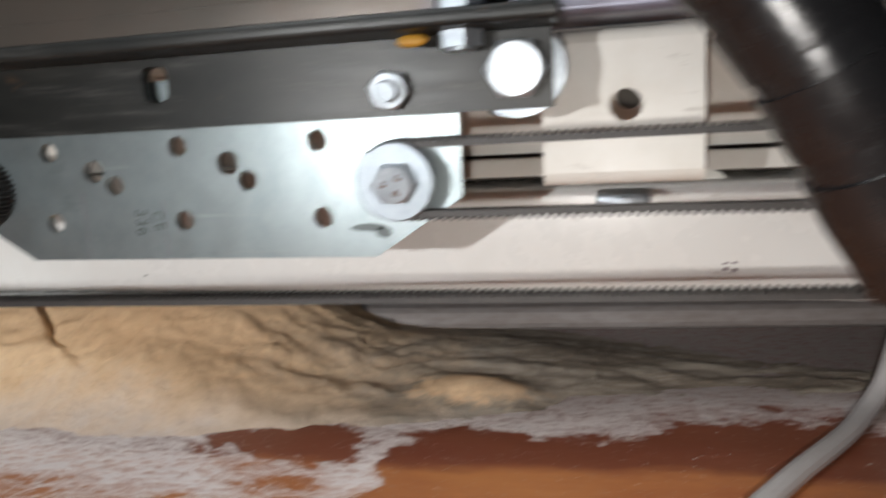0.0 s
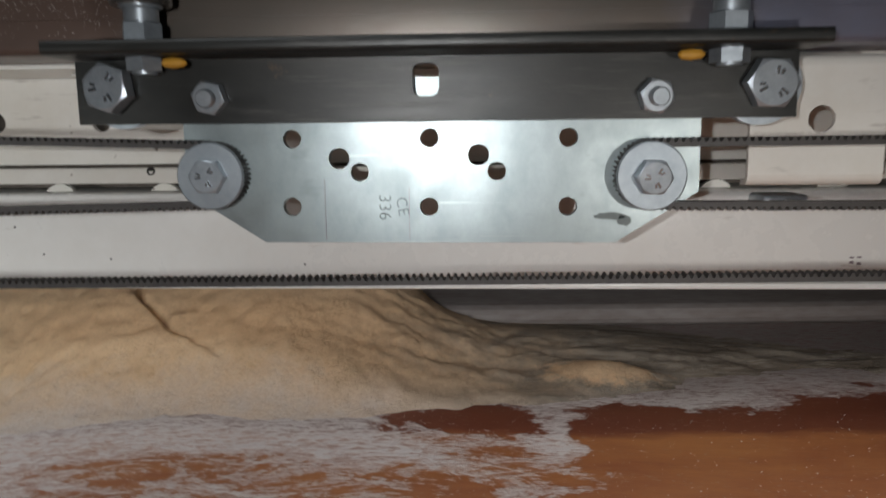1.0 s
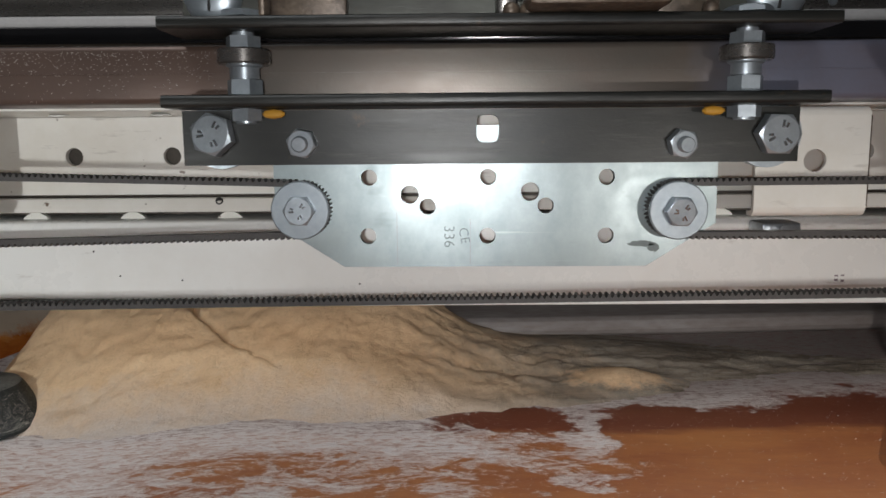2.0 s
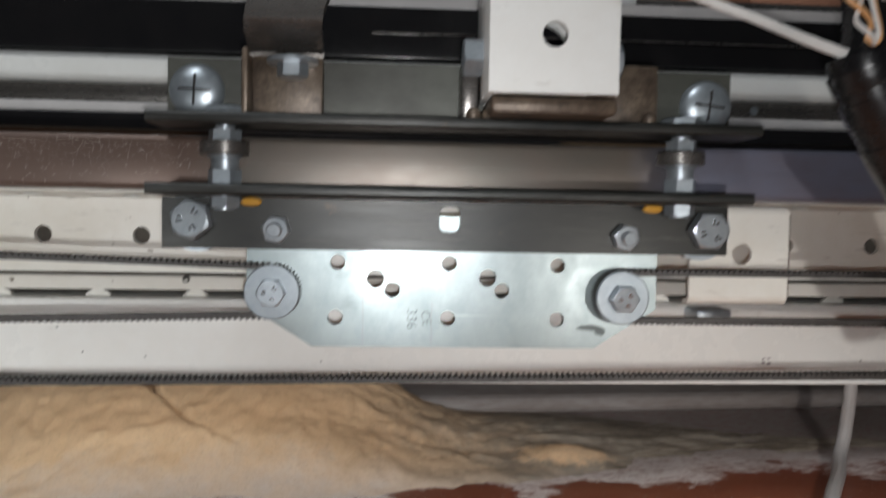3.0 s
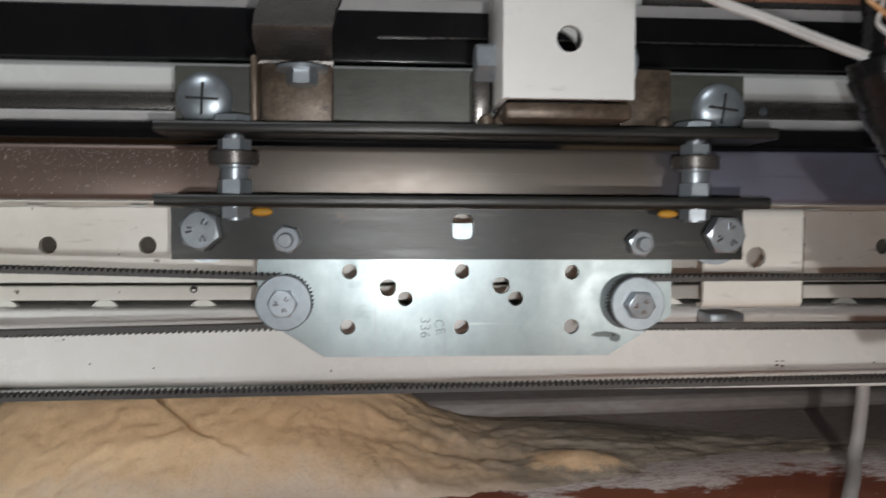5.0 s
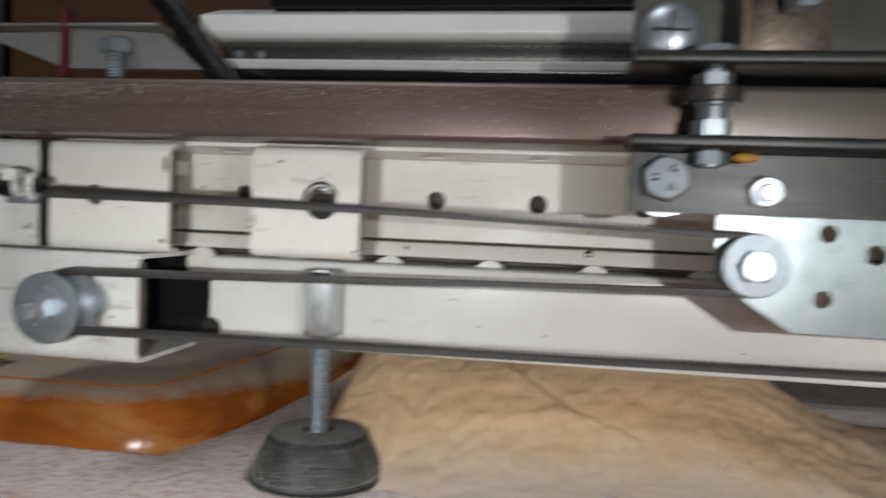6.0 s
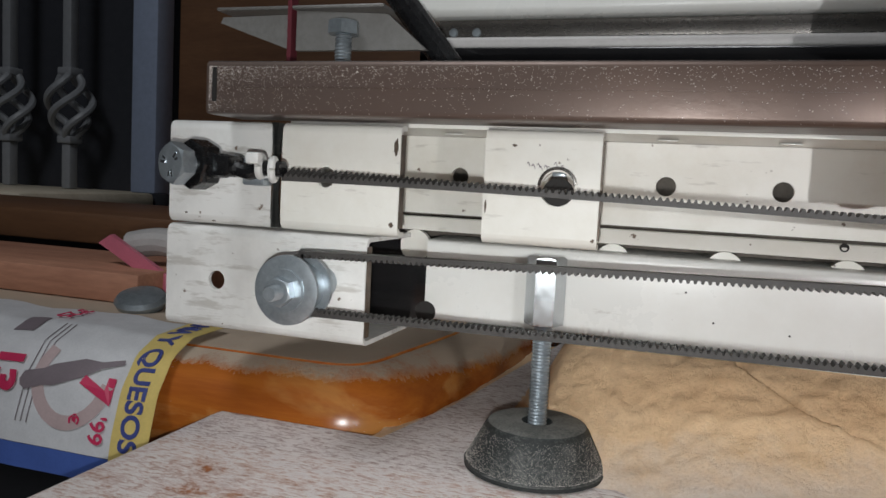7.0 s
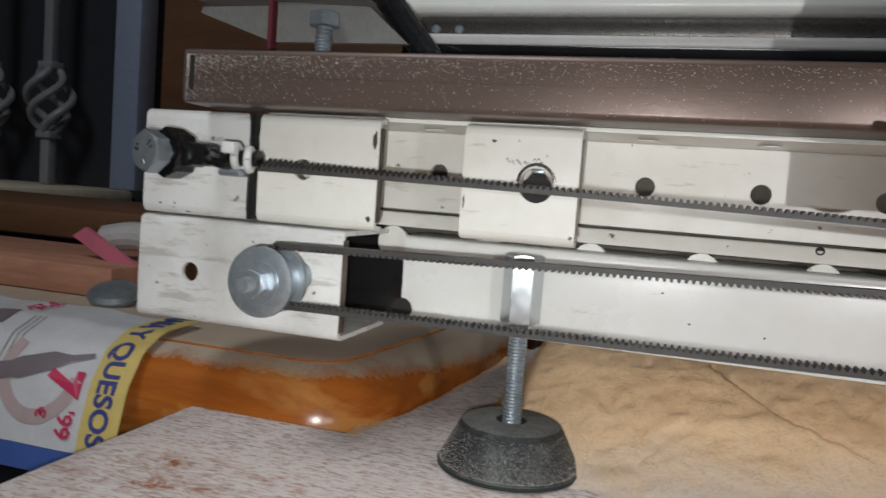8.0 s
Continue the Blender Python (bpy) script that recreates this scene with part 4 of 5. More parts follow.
def roller_stack(x):
    t = thing("roller_bolt", "vertical zinc bolt with nuts and a dark steel roller", "bolt", "roller bolts", at=(x, -0.0085, 0.13))
    y = -0.0085
    for z, f, hgt in ((0.1255, 0.0076, 0.0036), (0.1395, 0.0074, -0.0032)):
        bm = bmesh.new()
        hexagon(bm, (x, y, min(z, z + hgt)), (0, 0, 1), f, abs(hgt), 0.5, False)
        part("nut", bm, BRIGHT, t)
    part("collar", lathe(bmesh.new(), (x, y, 0.1294), (0, 0, 1), [(0, 0.0036), (0.0026, 0.0036), (0.0030, 0.0044), (0.0036, 0.0044)], 28), BRIGHT, t)
    part("roller", lathe(bmesh.new(), (x, y, 0.1328), (0, 0, 1), [(0, 0.0040), (0, 0.0060), (0.0004, 0.0064), (0.0033, 0.0064), (0.0037, 0.0060), (0.0037, 0.0040)], 40), BARE_STEEL, t, "dark steel roller bearing")
    part("shank", lathe(bmesh.new(), (x, y, 0.1186), (0, 0, 1), [(0, 0.0026), (0.0256, 0.0026)], 20), BRIGHT, t)
    bm = bmesh.new()
    hexagon(bm, (x, y, 0.1440), (0, 0, 1), 0.0100, 0.0016, 0.3)
    part("head", bm, BRIGHT, t)
    bm = bmesh.new()
    hexagon(bm, (x, y, 0.1192), (0, 0, 1), 0.0070, 0.0028, 0.35, False)
    part("nut", bm, BRIGHT, t)


roller_stack(-0.0562)
roller_stack(0.0668)


def dab(x):
    bm = bmesh.new()
    lathe(bm, (x, -0.0105, 0.1208), (1, 0, 0), [(-0.0026, 0.0003), (-0.0020, 0.0009), (0.0, 0.0012), (0.0020, 0.0009), (0.0028, 0.0003)], 12)
    single("plastic_plug", bm, YELLOW, "small yellow plastic plug under the dark angle", "plug", "yellow plugs")


dab(-0.0490)
dab(0.0585)


def truss_screw(x, z, turn):
    t = thing("truss_screw", "domed zinc screw with a cross slot", "screw", "domed cross screws", at=(x, -0.001, z))
    rings = [(0, 0.0074)] + [(0.0008 + 0.0032 * math.sin(k * math.pi / 16), 0.0074 * math.cos(k * math.pi / 16)) for k in range(0, 8)] + [(0.0040, 0)]
    part("dome", lathe(bmesh.new(), (x, -0.0002, z), (0, -1, 0), rings, 40), BRIGHT, t)
    for k in range(2):
        bm = bmesh.new()
        bmesh.ops.create_cube(bm, size=1, matrix=Matrix.Translation((x, -0.0036, z)) @ Matrix.Rotation(turn + k * math.pi / 2, 4, "Y") @ Matrix.Diagonal((0.0085, 0.0012, 0.00065, 1)))
        part("cross_slot", bm, DARK, t)


truss_screw(-0.0655, 0.1508, 0.05)
truss_screw(0.0765, 0.1502, 0.12)


def bent_strap():
    t = thing("bent_strap", "bent flat steel strap bolted to a rusty lug", "strap", at=(-0.04, -0.005, 0.16))
    line = [(-0.0020, 0.1440, -0.0410), (-0.0022, 0.1590, -0.0410), (-0.0035, 0.1622, -0.0410), (-0.0150, 0.1655, -0.0405), (-0.0172, 0.1672, -0.0400), (-0.0172, 0.1695, -0.0395), (-0.0120, 0.1900, -0.0325), (-0.0050, 0.2250, -0.0195)]
    bm = bmesh.new()
    rows = []
    for i, (y, z, cx) in enumerate(line):
        a, b = line[max(i - 1, 0)], line[min(i + 1, len(line) - 1)]
        d = Vector((b[0] - a[0], b[1] - a[1])).normalized()
        nn = Vector((d.y, -d.x)) * 0.0013
        w = 0.0098
        rows.append([bm.verts.new((cx + sx * w, y + sy * nn.x, z + sy * nn.y)) for sx, sy in ((-1, -1), (1, -1), (1, 1), (-1, 1))])
    for a, b in zip(rows, rows[1:]):
        for k in range(4):
            bm.faces.new((a[k], a[(k + 1) % 4], b[(k + 1) % 4], b[k]))
    bm.faces.new(rows[0])
    bm.faces.new(rows[-1][::-1])
    part("strap", bm, BARE_STEEL, t)
    part("lug", boxed(-0.0500, -0.0310, -0.0058, -0.0036, 0.1440, 0.1600, bevel=0.0008), RUSTY, t)
    part("lug_side", boxed(-0.0515, -0.0498, -0.0120, -0.0004, 0.1440, 0.1608, bevel=0.0006), RUSTY, t)
    part("washer", lathe(bmesh.new(), (-0.0385, -0.0105, 0.1580), (0, 0, -1), [(0, 0.002), (0, 0.0066), (0.0010, 0.0066), (0.0010, 0.002)], 32), BRIGHT, t)
    bm = bmesh.new()
    hexagon(bm, (-0.0385, -0.0105, 0.1570), (0, 0, -1), 0.0070, 0.0036, 0.5)
    part("nut", bm, BRIGHT, t)


bent_strap()


def upright_tube():
    t = thing("upright_tube", "white painted square steel tube upright with a hole", "post", at=(0.025, -0.03, 0.15))
    x0, x1, y0, y1, z0, z1 = 0.0110, 0.0433, -0.0275, -0.0006, 0.1484, 0.26
    wall = 0.0018
    part("front_face", slab_xz(bmesh.new(), [(x0, z0), (x1, z0), (x1, z1), (x0, z1)], [circle_xz(0.0272, 0.1628, 0.0032)], y0, y0 + wall), WHITE, t)
    part("side_face", boxed(x0, x0 + wall, y0 + wall, y1, z0, z1, bevel=0.0004), WHITE, t)
    part("side_face", boxed(x1 - wall, x1, y0 + wall, y1, z0, z1, bevel=0.0004), RUSTY, t, "rust-streaked side of the tube")
    part("back_face", slab_xz(bmesh.new(), [(x0 + wall, z0), (x1 - wall, z0), (x1 - wall, z1), (x0 + wall, z1)], [circle_xz(0.0288, 0.1640, 0.0075)], y1 - wall, y1), WHITE, t)
    part("foot_weld", boxed(x0 + 0.001, x1 + 0.001, y0 + 0.003, -0.004, 0.1437, 0.1483, bevel=0.0016), RUSTY, t, "rusty weld bead")
    part("gusset", boxed(x0 - 0.0052, x0 - 0.0004, -0.0100, -0.0006, 0.1440, 0.1590, bevel=0.0012), BARE_STEEL, t)
    part("gusset", boxed(x1 + 0.0004, x1 + 0.0170, -0.0080, -0.0006, 0.1440, 0.1600, bevel=0.0012), RUSTY, t)
    for x, d in ((x0, -1), (x1, 1)):
        bm = bmesh.new()
        hexagon(bm, (x, -0.0110, 0.1600), (d, 0, 0), 0.0090, 0.0050, 0.2)
        part("side_bolt", bm, BRIGHT, t)
    for x in (x0 - 0.002, x1 + 0.013, x0 + 0.002):
        bm = bmesh.new()
        bmesh.ops.create_icosphere(bm, subdivisions=2, radius=0.0021, matrix=Matrix.Translation((x, -0.0125, 0.1445)))
        part("weld_bead", bm, RUSTY, t)


upright_tube()


# ---- the belt, its idler and its anchor ----
def timing_belt():
    t = thing("timing_belt", "black rubber toothed belt along the rails", "belt", at=(0, -0.005, 0.09))
    y0, y1 = -0.0049, -0.0006
    part("belt_run", toothed_run((-0.2260, 0.1090), (-0.0442, 0.1036), y0, y1, True, lean=0.0020), BELT, t)
    part("belt_run", toothed_run((-0.2200, 0.0862), (-0.0442, 0.0898), y0, y1, False), BELT, t)
    part("belt_run", toothed_run((-0.2200, 0.0708), (0.40, 0.0768), y0, y1, True), BELT, t)
    part("belt_run", toothed_run((0.0524, 0.1032), (0.40, 0.1042), y0, y1, True), BELT, t)
    part("belt_run", toothed_run((0.0524, 0.0892), (0.40, 0.0886), y0, y1, False), BELT, t)
    for cx, cz, r, a0, a1 in ((-0.0442, 0.0967, 0.0069, -95, 92), (0.0524, 0.0962, 0.0070, 88, 272), (-0.2185, 0.0781, 0.0080, 90, 272)):
        bm = bmesh.new()
        n = 22
        rows = []
        for i in range(n * 4 + 1):
            a = radians(a0 + (a1 - a0) * i / (n * 4))
            rr = r + (0.0007 if i % 4 in (1, 2) else 0.0)
            rows.append([bm.verts.new((cx + q * math.cos(a), y, cz + q * math.sin(a))) for q, y in ((rr, y0), (rr, y1), (r - 0.0008, y1), (r - 0.0008, y0))])
        for a, b in zip(rows, rows[1:]):
            for k in range(4):
                bm.faces.new((a[k], a[(k + 1) % 4], b[(k + 1) % 4], b[k]))
        part("belt_bend", bm, BELT, t)


timing_belt()


def idler():
    cx, cz = -0.2208, 0.0770
    t = thing("idler_pulley", "zinc idler pulley between two wide washers on a bolt", "pulley", at=(cx, 0.011, cz))
    part("hub", lathe(bmesh.new(), (cx, 0.0115, cz), (0, -1, 0), [(0, 0.0045), (0.012, 0.0045), (0.012, 0.0070), (0.0200, 0.0070), (0.0200, 0.003)], 36), BRIGHT, t)
    part("rear_washer", lathe(bmesh.new(), (cx, 0.0000, cz), (0, -1, 0), [(0, 0.003), (0, 0.0090), (0.0012, 0.0090), (0.0012, 0.003)], 44), BRIGHT, t)
    part("front_washer", lathe(bmesh.new(), (cx, -0.0087, cz), (0, -1, 0), [(0, 0.003), (0, 0.0093), (0.0003, 0.0095), (0.0011, 0.0094), (0.0018, 0.0070), (0.0016, 0.002)], 48), BRIGHT, t)
    part("inner_washer", lathe(bmesh.new(), (cx, -0.0104, cz), (0, -1, 0), [(0, 0.002), (0, 0.0058), (0.0009, 0.0058), (0.0009, 0.002)], 36), BRIGHT, t)
    bm = bmesh.new()
    hexagon(bm, (cx, -0.0113, cz), (0, -1, 0), 0.0070, 0.0030, 0.2)
    part("nut", bm, BRIGHT, t)
    part("bolt_end", threaded(bmesh.new(), (cx, -0.0140, cz), (0, -1, 0), 0.0021, 0.0042, 0.0007), BRIGHT, t)


idler()


def belt_anchor():
    t = thing("belt_anchor", "zinc bolt with black strap loop and white cable ties", "belt anchor", at=(-0.25, -0.005, 0.109))
    bm = bmesh.new()
    hexagon(bm, (-0.2540, -0.0100, 0.1092), (-0.25, -1, 0), 0.0102, 0.0042, 0.1)
    head = part("bolt_head", bm, BRIGHT, t)
    head_marks(head, Vector((-0.2540, -0.0100, 0.1092)) + Vector((-0.25, -1, 0)).normalized() * 0.0042, (-0.25, -1, 0), 0.0029, 0.0013, 0.4)
    part("shank", lathe(bmesh.new(), (-0.2528, -0.0100, 0.1092), (0.25, 1, 0), [(0, 0.0029), (0.026, 0.0029)], 20), BRIGHT, t)
    part("strap_loop", lathe(bmesh.new(), (-0.2533, -0.0085, 0.1092), (0.25, 1, 0), [(0, 0.0030), (0, 0.0066), (0.0006, 0.0070), (0.0062, 0.0070), (0.0068, 0.0066), (0.0068, 0.0030)], 8), TAPE, t)
    part("strap_wing", boxed(-0.2490, -0.2440, -0.0086, -0.0020, 0.1058, 0.1126, bevel=0.0007), TAPE, t)
    part("strap_buckle", boxed(-0.2455, -0.2400, -0.0092, -0.0012, 0.1062, 0.1122, bevel=0.0008), TAPE, t)
    part("strap_neck", tube(bmesh.new(), [(-0.2405, -0.0050, 0.1090), (-0.2360, -0.0052, 0.1078), (-0.2320, -0.0050, 0.1090), (-0.2255, -0.0050, 0.1090)], 0.0022, 10, 6), TAPE, t)
    for x, z in ((-0.2325, 0.1096), (-0.2285, 0.1088)):
        part("cable_tie", tube(bmesh.new(), [(x + 0.0034 * 0.3 * math.cos(a), -0.0050 - 0.0030 * math.cos(a), z + 0.0027 * math.sin(a)) for a in [k * math.tau / 10 for k in range(11)]], 0.0011, 8, 4), CLEAR, t, "milky white nylon cable tie")
    part("tie_head", boxed(-0.2345, -0.2305, -0.0098, -0.0068, 0.1100, 0.1132, bevel=0.0006), CLEAR, t)
    part("clamp_foot", boxed(-0.2460, -0.2385, 0.0065, 0.0119, 0.1040, 0.1062, bevel=0.0008), BRIGHT, t)


belt_anchor()


# ---- the levelling foot ----
def levelling_foot(x, y, label, base=0.0249):
    t = thing("levelling_foot", label, "foot", "levelling feet", at=(x, y, base))
    bm = bmesh.new()
    lathe(bm, (x, y, base), (0, 0, 1), [(0, 0.0198), (0.0004, 0.0210), (0.0016, 0.0211), (0.0022, 0.0204), (0.0120, 0.0155), (0.0134, 0.0145), (0.0140, 0.0130), (0.0140, 0.0046), (0.0121, 0.0040), (0.0121, 0.0)], 56)
    part("rubber_cone", bm, RUBBER, t, "dusty black rubber cone")
    part("threaded_rod", threaded(bmesh.new(), (x, y, base + 0.0121), (0, 0, 1), 0.0029, 0.034, 0.001, 24), BRIGHT, t)
    bm = bmesh.new()
    hexagon(bm, (x, y, 0.0680), (0, 0, 1), 0.0100, 0.0200, 0.5236 + 0.15)
    part("coupling_nut", bm, POLISHED, t, "long polished coupling nut")


levelling_foot(-0.1590, 0.0320, "black rubber levelling foot on a threaded rod under a long nut")


def clip():
    t = thing("steel_clip", "small polished steel clip on the white bar", "clip", at=(0.094, 0.028, 0.087))
    part("clip_body", boxed(0.0882, 0.1000, 0.0285, 0.0398, 0.0848, 0.0890, bevel=0.0010), BRIGHT, t)
    part("clip_screw", lathe(bmesh.new(), (0.0945, 0.0284, 0.0870), (0, -1, 0), [(0, 0.0014), (0.0005, 0.0012), (0.0005, 0)], 14), BRIGHT, t)


clip()


# ---- cables ----
def cables():
    t = thing("cable_sleeve", "black taped cable bundle with seams of tape", "cable", at=(0.1, -0.05, 0.13))
    spine = [(0.0882, -0.055, 0.1545), (0.0892, -0.055, 0.1515), (0.0915, -0.055, 0.1460), (0.0962, -0.055, 0.1370), (0.1025, -0.055, 0.1265), (0.1090, -0.055, 0.1180), (0.1140, -0.055, 0.1105), (0.1192, -0.054, 0.1010), (0.1255, -0.052, 0.0880)]
    girth = [0.0076, 0.0080, 0.0079, 0.0077, 0.0075, 0.0073, 0.0073, 0.0072, 0.0066]
    part("taped_sleeve", tube(bmesh.new(), spine, 0.0072, 28, 8, radii=girth), TAPE, t)
    for k in range(1, 8):
        p, q = Vector(spine[k]), Vector(spine[k + 1])
        lift = 0.00045
        part("tape_turn", tube(bmesh.new(), [p, p.lerp(q, 0.35), p.lerp(q, 0.72)], girth[k], 28, 3, radii=[girth[k] + lift, girth[k] + lift * 0.8, girth[k + 1] + lift * 0.35]), TAPE, t)
    part("inner_sleeve", tube(bmesh.new(), [(0.0885, -0.0545, 0.1500), (0.0900, -0.0540, 0.1600), (0.0890, -0.0530, 0.1700), (0.0865, -0.0500, 0.1820), (0.0850, -0.0480, 0.1950)], 0.0045, 16, 6, radii=[0.0056, 0.0056, 0.0050, 0.0042, 0.0042]), TAPE, t)
    w = thing("white_cable", "thin white twin cable running to the black bundle", "cable", at=(0.06, -0.05, 0.17))
    for d in (0.0, 0.0011):
        part("strand", tube(bmesh.new(), [(0.0310, -0.0300, 0.1835 + d), (0.0420, -0.033, 0.1775 + d), (0.0520, -0.034, 0.1735 + d), (0.0630, -0.034, 0.1695 + d), (0.0720, -0.040, 0.1640 + d), (0.0775, -0.050, 0.1575 + d), (0.0840, -0.056, 0.1528 + d)], 0.00068, 8, 8), CABLE_WHITE, w)
    g = thing("twisted_wires", "orange and white twisted wires looped out of the bundle", "wire", at=(0.085, -0.05, 0.165))
    for k in range(2):
        pts = []
        for i in range(15):
            s = i / 14
            x, z = (0.0740 + 0.0105 * s, 0.1780 - 0.0225 * s)
            a = s * 14 + k * math.pi
            pts.append((x + 0.0012 * math.cos(a), -0.0625 + 0.0012 * math.sin(a), z))
        end = pts[-1]
        pts += [(end[0] + 0.0010, -0.0630, end[2] - 0.0012), (end[0] + 0.0018, -0.0627, end[2] + 0.0012), (end[0] + 0.0004, -0.0622, end[2] + 0.0080), (end[0] - 0.0016, -0.060, end[2] + 0.0240)]
        part("wire", tube(bmesh.new(), pts, 0.00052, 7, 4), COPPER_WIRE if k == 0 else CABLE_WHITE, g)
    part("wire", tube(bmesh.new(), [(0.0960, -0.055, 0.1600), (0.1000, -0.058, 0.1582), (0.1022, -0.058, 0.1525), (0.1040, -0.057, 0.1440)], 0.0007, 7, 6), GREEN_WIRE, g)
    part("wire", tube(bmesh.new(), [(0.0950, -0.056, 0.1612), (0.0990, -0.059, 0.1602), (0.1015, -0.059, 0.1550)], 0.0006, 7, 6), CABLE_WHITE, g)
    part("white_tag", tube(bmesh.new(), [(0.0900, -0.0610, 0.1640), (0.0895, -0.0612, 0.1690), (0.0875, -0.0605, 0.1745)], 0.0019, 8, 4), CABLE_WHITE, t, "white cable end inside the tape")
    part("wire", tube(bmesh.new(), [(0.0835 + 0.0009 * math.cos(i * 0.9), -0.0600 + 0.0009 * math.sin(i * 0.9), 0.1640 + 0.0016 * i) for i in range(12)], 0.00052, 7, 3), COPPER_WIRE, g)
    part("wire", tube(bmesh.new(), [(0.0835 - 0.0009 * math.cos(i * 0.9), -0.0600 - 0.0009 * math.sin(i * 0.9), 0.1640 + 0.0016 * i) for i in range(12)], 0.00052, 7, 3), CABLE_WHITE, g)
    c = thing("grey_cable", "light grey cable hanging down and lying across the table", "cable", at=(0.15, 0.06, 0.03))
    part("cable_skin", tube(bmesh.new(), [(0.1645, 0.066, 0.085), (0.1625, 0.061, 0.058), (0.1570, 0.055, 0.0405), (0.1510, 0.048, 0.0340), (0.1420, 0.034, 0.0322), (0.1270, 0.013, 0.0320), (0.1080, -0.016, 0.0319)], 0.0024, 12, 8), CABLE_GREY, c)


cables()


# ---- behind the machine ----
def black_beam():
    t = thing("black_beam", "gloss black painted steel beam behind the carriage", "beam", at=(0, 0.08, 0.18))
    part("beam_body", profile_x(bmesh.new(), rounded([(0.0605, 0.1740), (0.0605, 0.1925), (0.100, 0.1925), (0.100, 0.1740)], 0.0012, 3), -0.1900, 0.45), GLOSS_BLACK, t)
    part("beam_seam", boxed(-0.02, 0.45, 0.0597, 0.0604, 0.1828, 0.1833), BARE_STEEL, t)
    part("beam_cap", profile_x(bmesh.new(), rounded([(0.0640, 0.1928), (0.0640, 0.1975), (0.110, 0.1975), (0.110, 0.1928)], 0.0006, 2), -0.1900, 0.45), CABLE_GREY, t)


black_beam()


def note_board():
    t = thing("note_board", "white board with notes in red marker", "board", at=(-0.08, 0.1, 0.22))
    part("board_sheet", boxed(-0.30, 0.085, 0.0900, 0.0930, 0.1978, 0.30, bevel=0.0006), BOARD, t)
    up = Matrix.Rotation(radians(90), 4, "X")
    rng = random.Random(11)
    for ch, x, z, size in (("2", -0.1670, 0.2095, 0.0150), ("5", -0.1570, 0.2095, 0.0155), ("c", -0.1470, 0.2105, 0.0140), ("m", -0.1385, 0.2110, 0.0140), ("2", -0.1280, 0.2165, 0.0095), ("-", -0.1195, 0.2080, 0.0170),
                           ("d", -0.1105, 0.2110, 0.0150), ("5", -0.1020, 0.2145, 0.0150), ("S", -0.0930, 0.2150, 0.0130), ("E", -0.0830, 0.2160, 0.0140), ("C", -0.0725, 0.2165, 0.0150),
                           ("2", -0.0130, 0.2150, 0.0165), ("F", 0.0030, 0.2160, 0.0160), ("7", 0.0125, 0.2160, 0.0150)):
        writing(t, ch, size, Matrix.Translation((x, 0.0898, z)) @ up @ Matrix.Rotation(rng.uniform(-0.16, 0.10), 4, "Z"), RED_INK, "marker_letter", rng.uniform(0.95, 1.15), 0.00045, rng.uniform(0.0, 0.35))


note_board()


def wood_piece(x0, x1, y0, y1, z0, z1, mat, label, tilt=0.0):
    single("wood_offcut", boxed(x0, x1, y0, y1, z0, z1, bevel=0.004, seg=3), mat, label, "wood", "wood offcuts")


wood_piece(0.117, 0.150, 0.125, 0.165, 0.2140, 0.2350, PINK_WOOD, "rounded reddish wood offcut on a shelf")
wood_piece(0.152, 0.205, 0.130, 0.170, 0.2140, 0.2320, PINK_WOOD, "reddish wood offcut with a glossy end")
wood_piece(0.215, 0.262, 0.130, 0.170, 0.2140, 0.2325, PINK_WOOD, "reddish wood offcut lying at the end of the row")
single("shelf", boxed(0.09, 0.50, 0.1105, 0.30, 0.2060, 0.2138, bevel=0.001), BARE_STEEL, "grey metal shelf under the wood offcuts", "shelf", kind="structure")
single("brown_panel", boxed(0.17, 0.32, 0.60, 0.62, -0.75, 0.60, bevel=0.002), PALE_WOOD, "brown wooden board standing against the room's wall", "board")
for bx in (0.21, 0.62):
    single("blue_post", boxed(bx, bx + 0.022, 0.70, 0.72, -0.75, 0.70, bevel=0.002), FRAME_BLUE, "pale blue painted metal post by the wall", "post", "blue posts")


def corner_bracket():
    t = thing("corner_bracket", "grey steel angle bracket with a bolt on the beam's end", "bracket", at=(-0.23, 0.03, 0.15))
    part("gusset_plate", slab_xz(bmesh.new(), [(-0.243, 0.1470), (-0.199, 0.1470), (-0.2120, 0.1578), (-0.243, 0.1594)], [], 0.030, 0.032), BRACKET, t)
    part("wing_plate", slab_xz(bmesh.new(), [(-0.2710, 0.1560), (-0.2460, 0.1475), (-0.2450, 0.1582), (-0.2700, 0.1578)], [], 0.030, 0.032), BRACKET, t)
    part("red_edge", boxed(-0.2454, -0.2440, 0.0285, 0.0325, 0.1400, 0.1650), RED_EDGE, t)
    part("top_plate", boxed(-0.272, -0.213, 0.0288, 0.060, 0.1597, 0.1608, bevel=0.0004), BRACKET, t)
    bm = bmesh.new()
    hexagon(bm, (-0.2235, 0.0240, 0.1505), (0, 0, 1), 0.0085, 0.0040, 0.3)
    part("bolt_head", bm, BRIGHT, t)
    part("bolt_thread", threaded(bmesh.new(), (-0.2235, 0.0240, 0.1395), (0, 0, 1), 0.0026, 0.011), BRIGHT, t)
    part("black_tail", tube(bmesh.new(), [(-0.218, 0.040, 0.172), (-0.206, 0.038, 0.158), (-0.197, 0.036, 0.1475), (-0.192, 0.034, 0.1420)], 0.0042, 12, 6), TAPE, t)


corner_bracket()


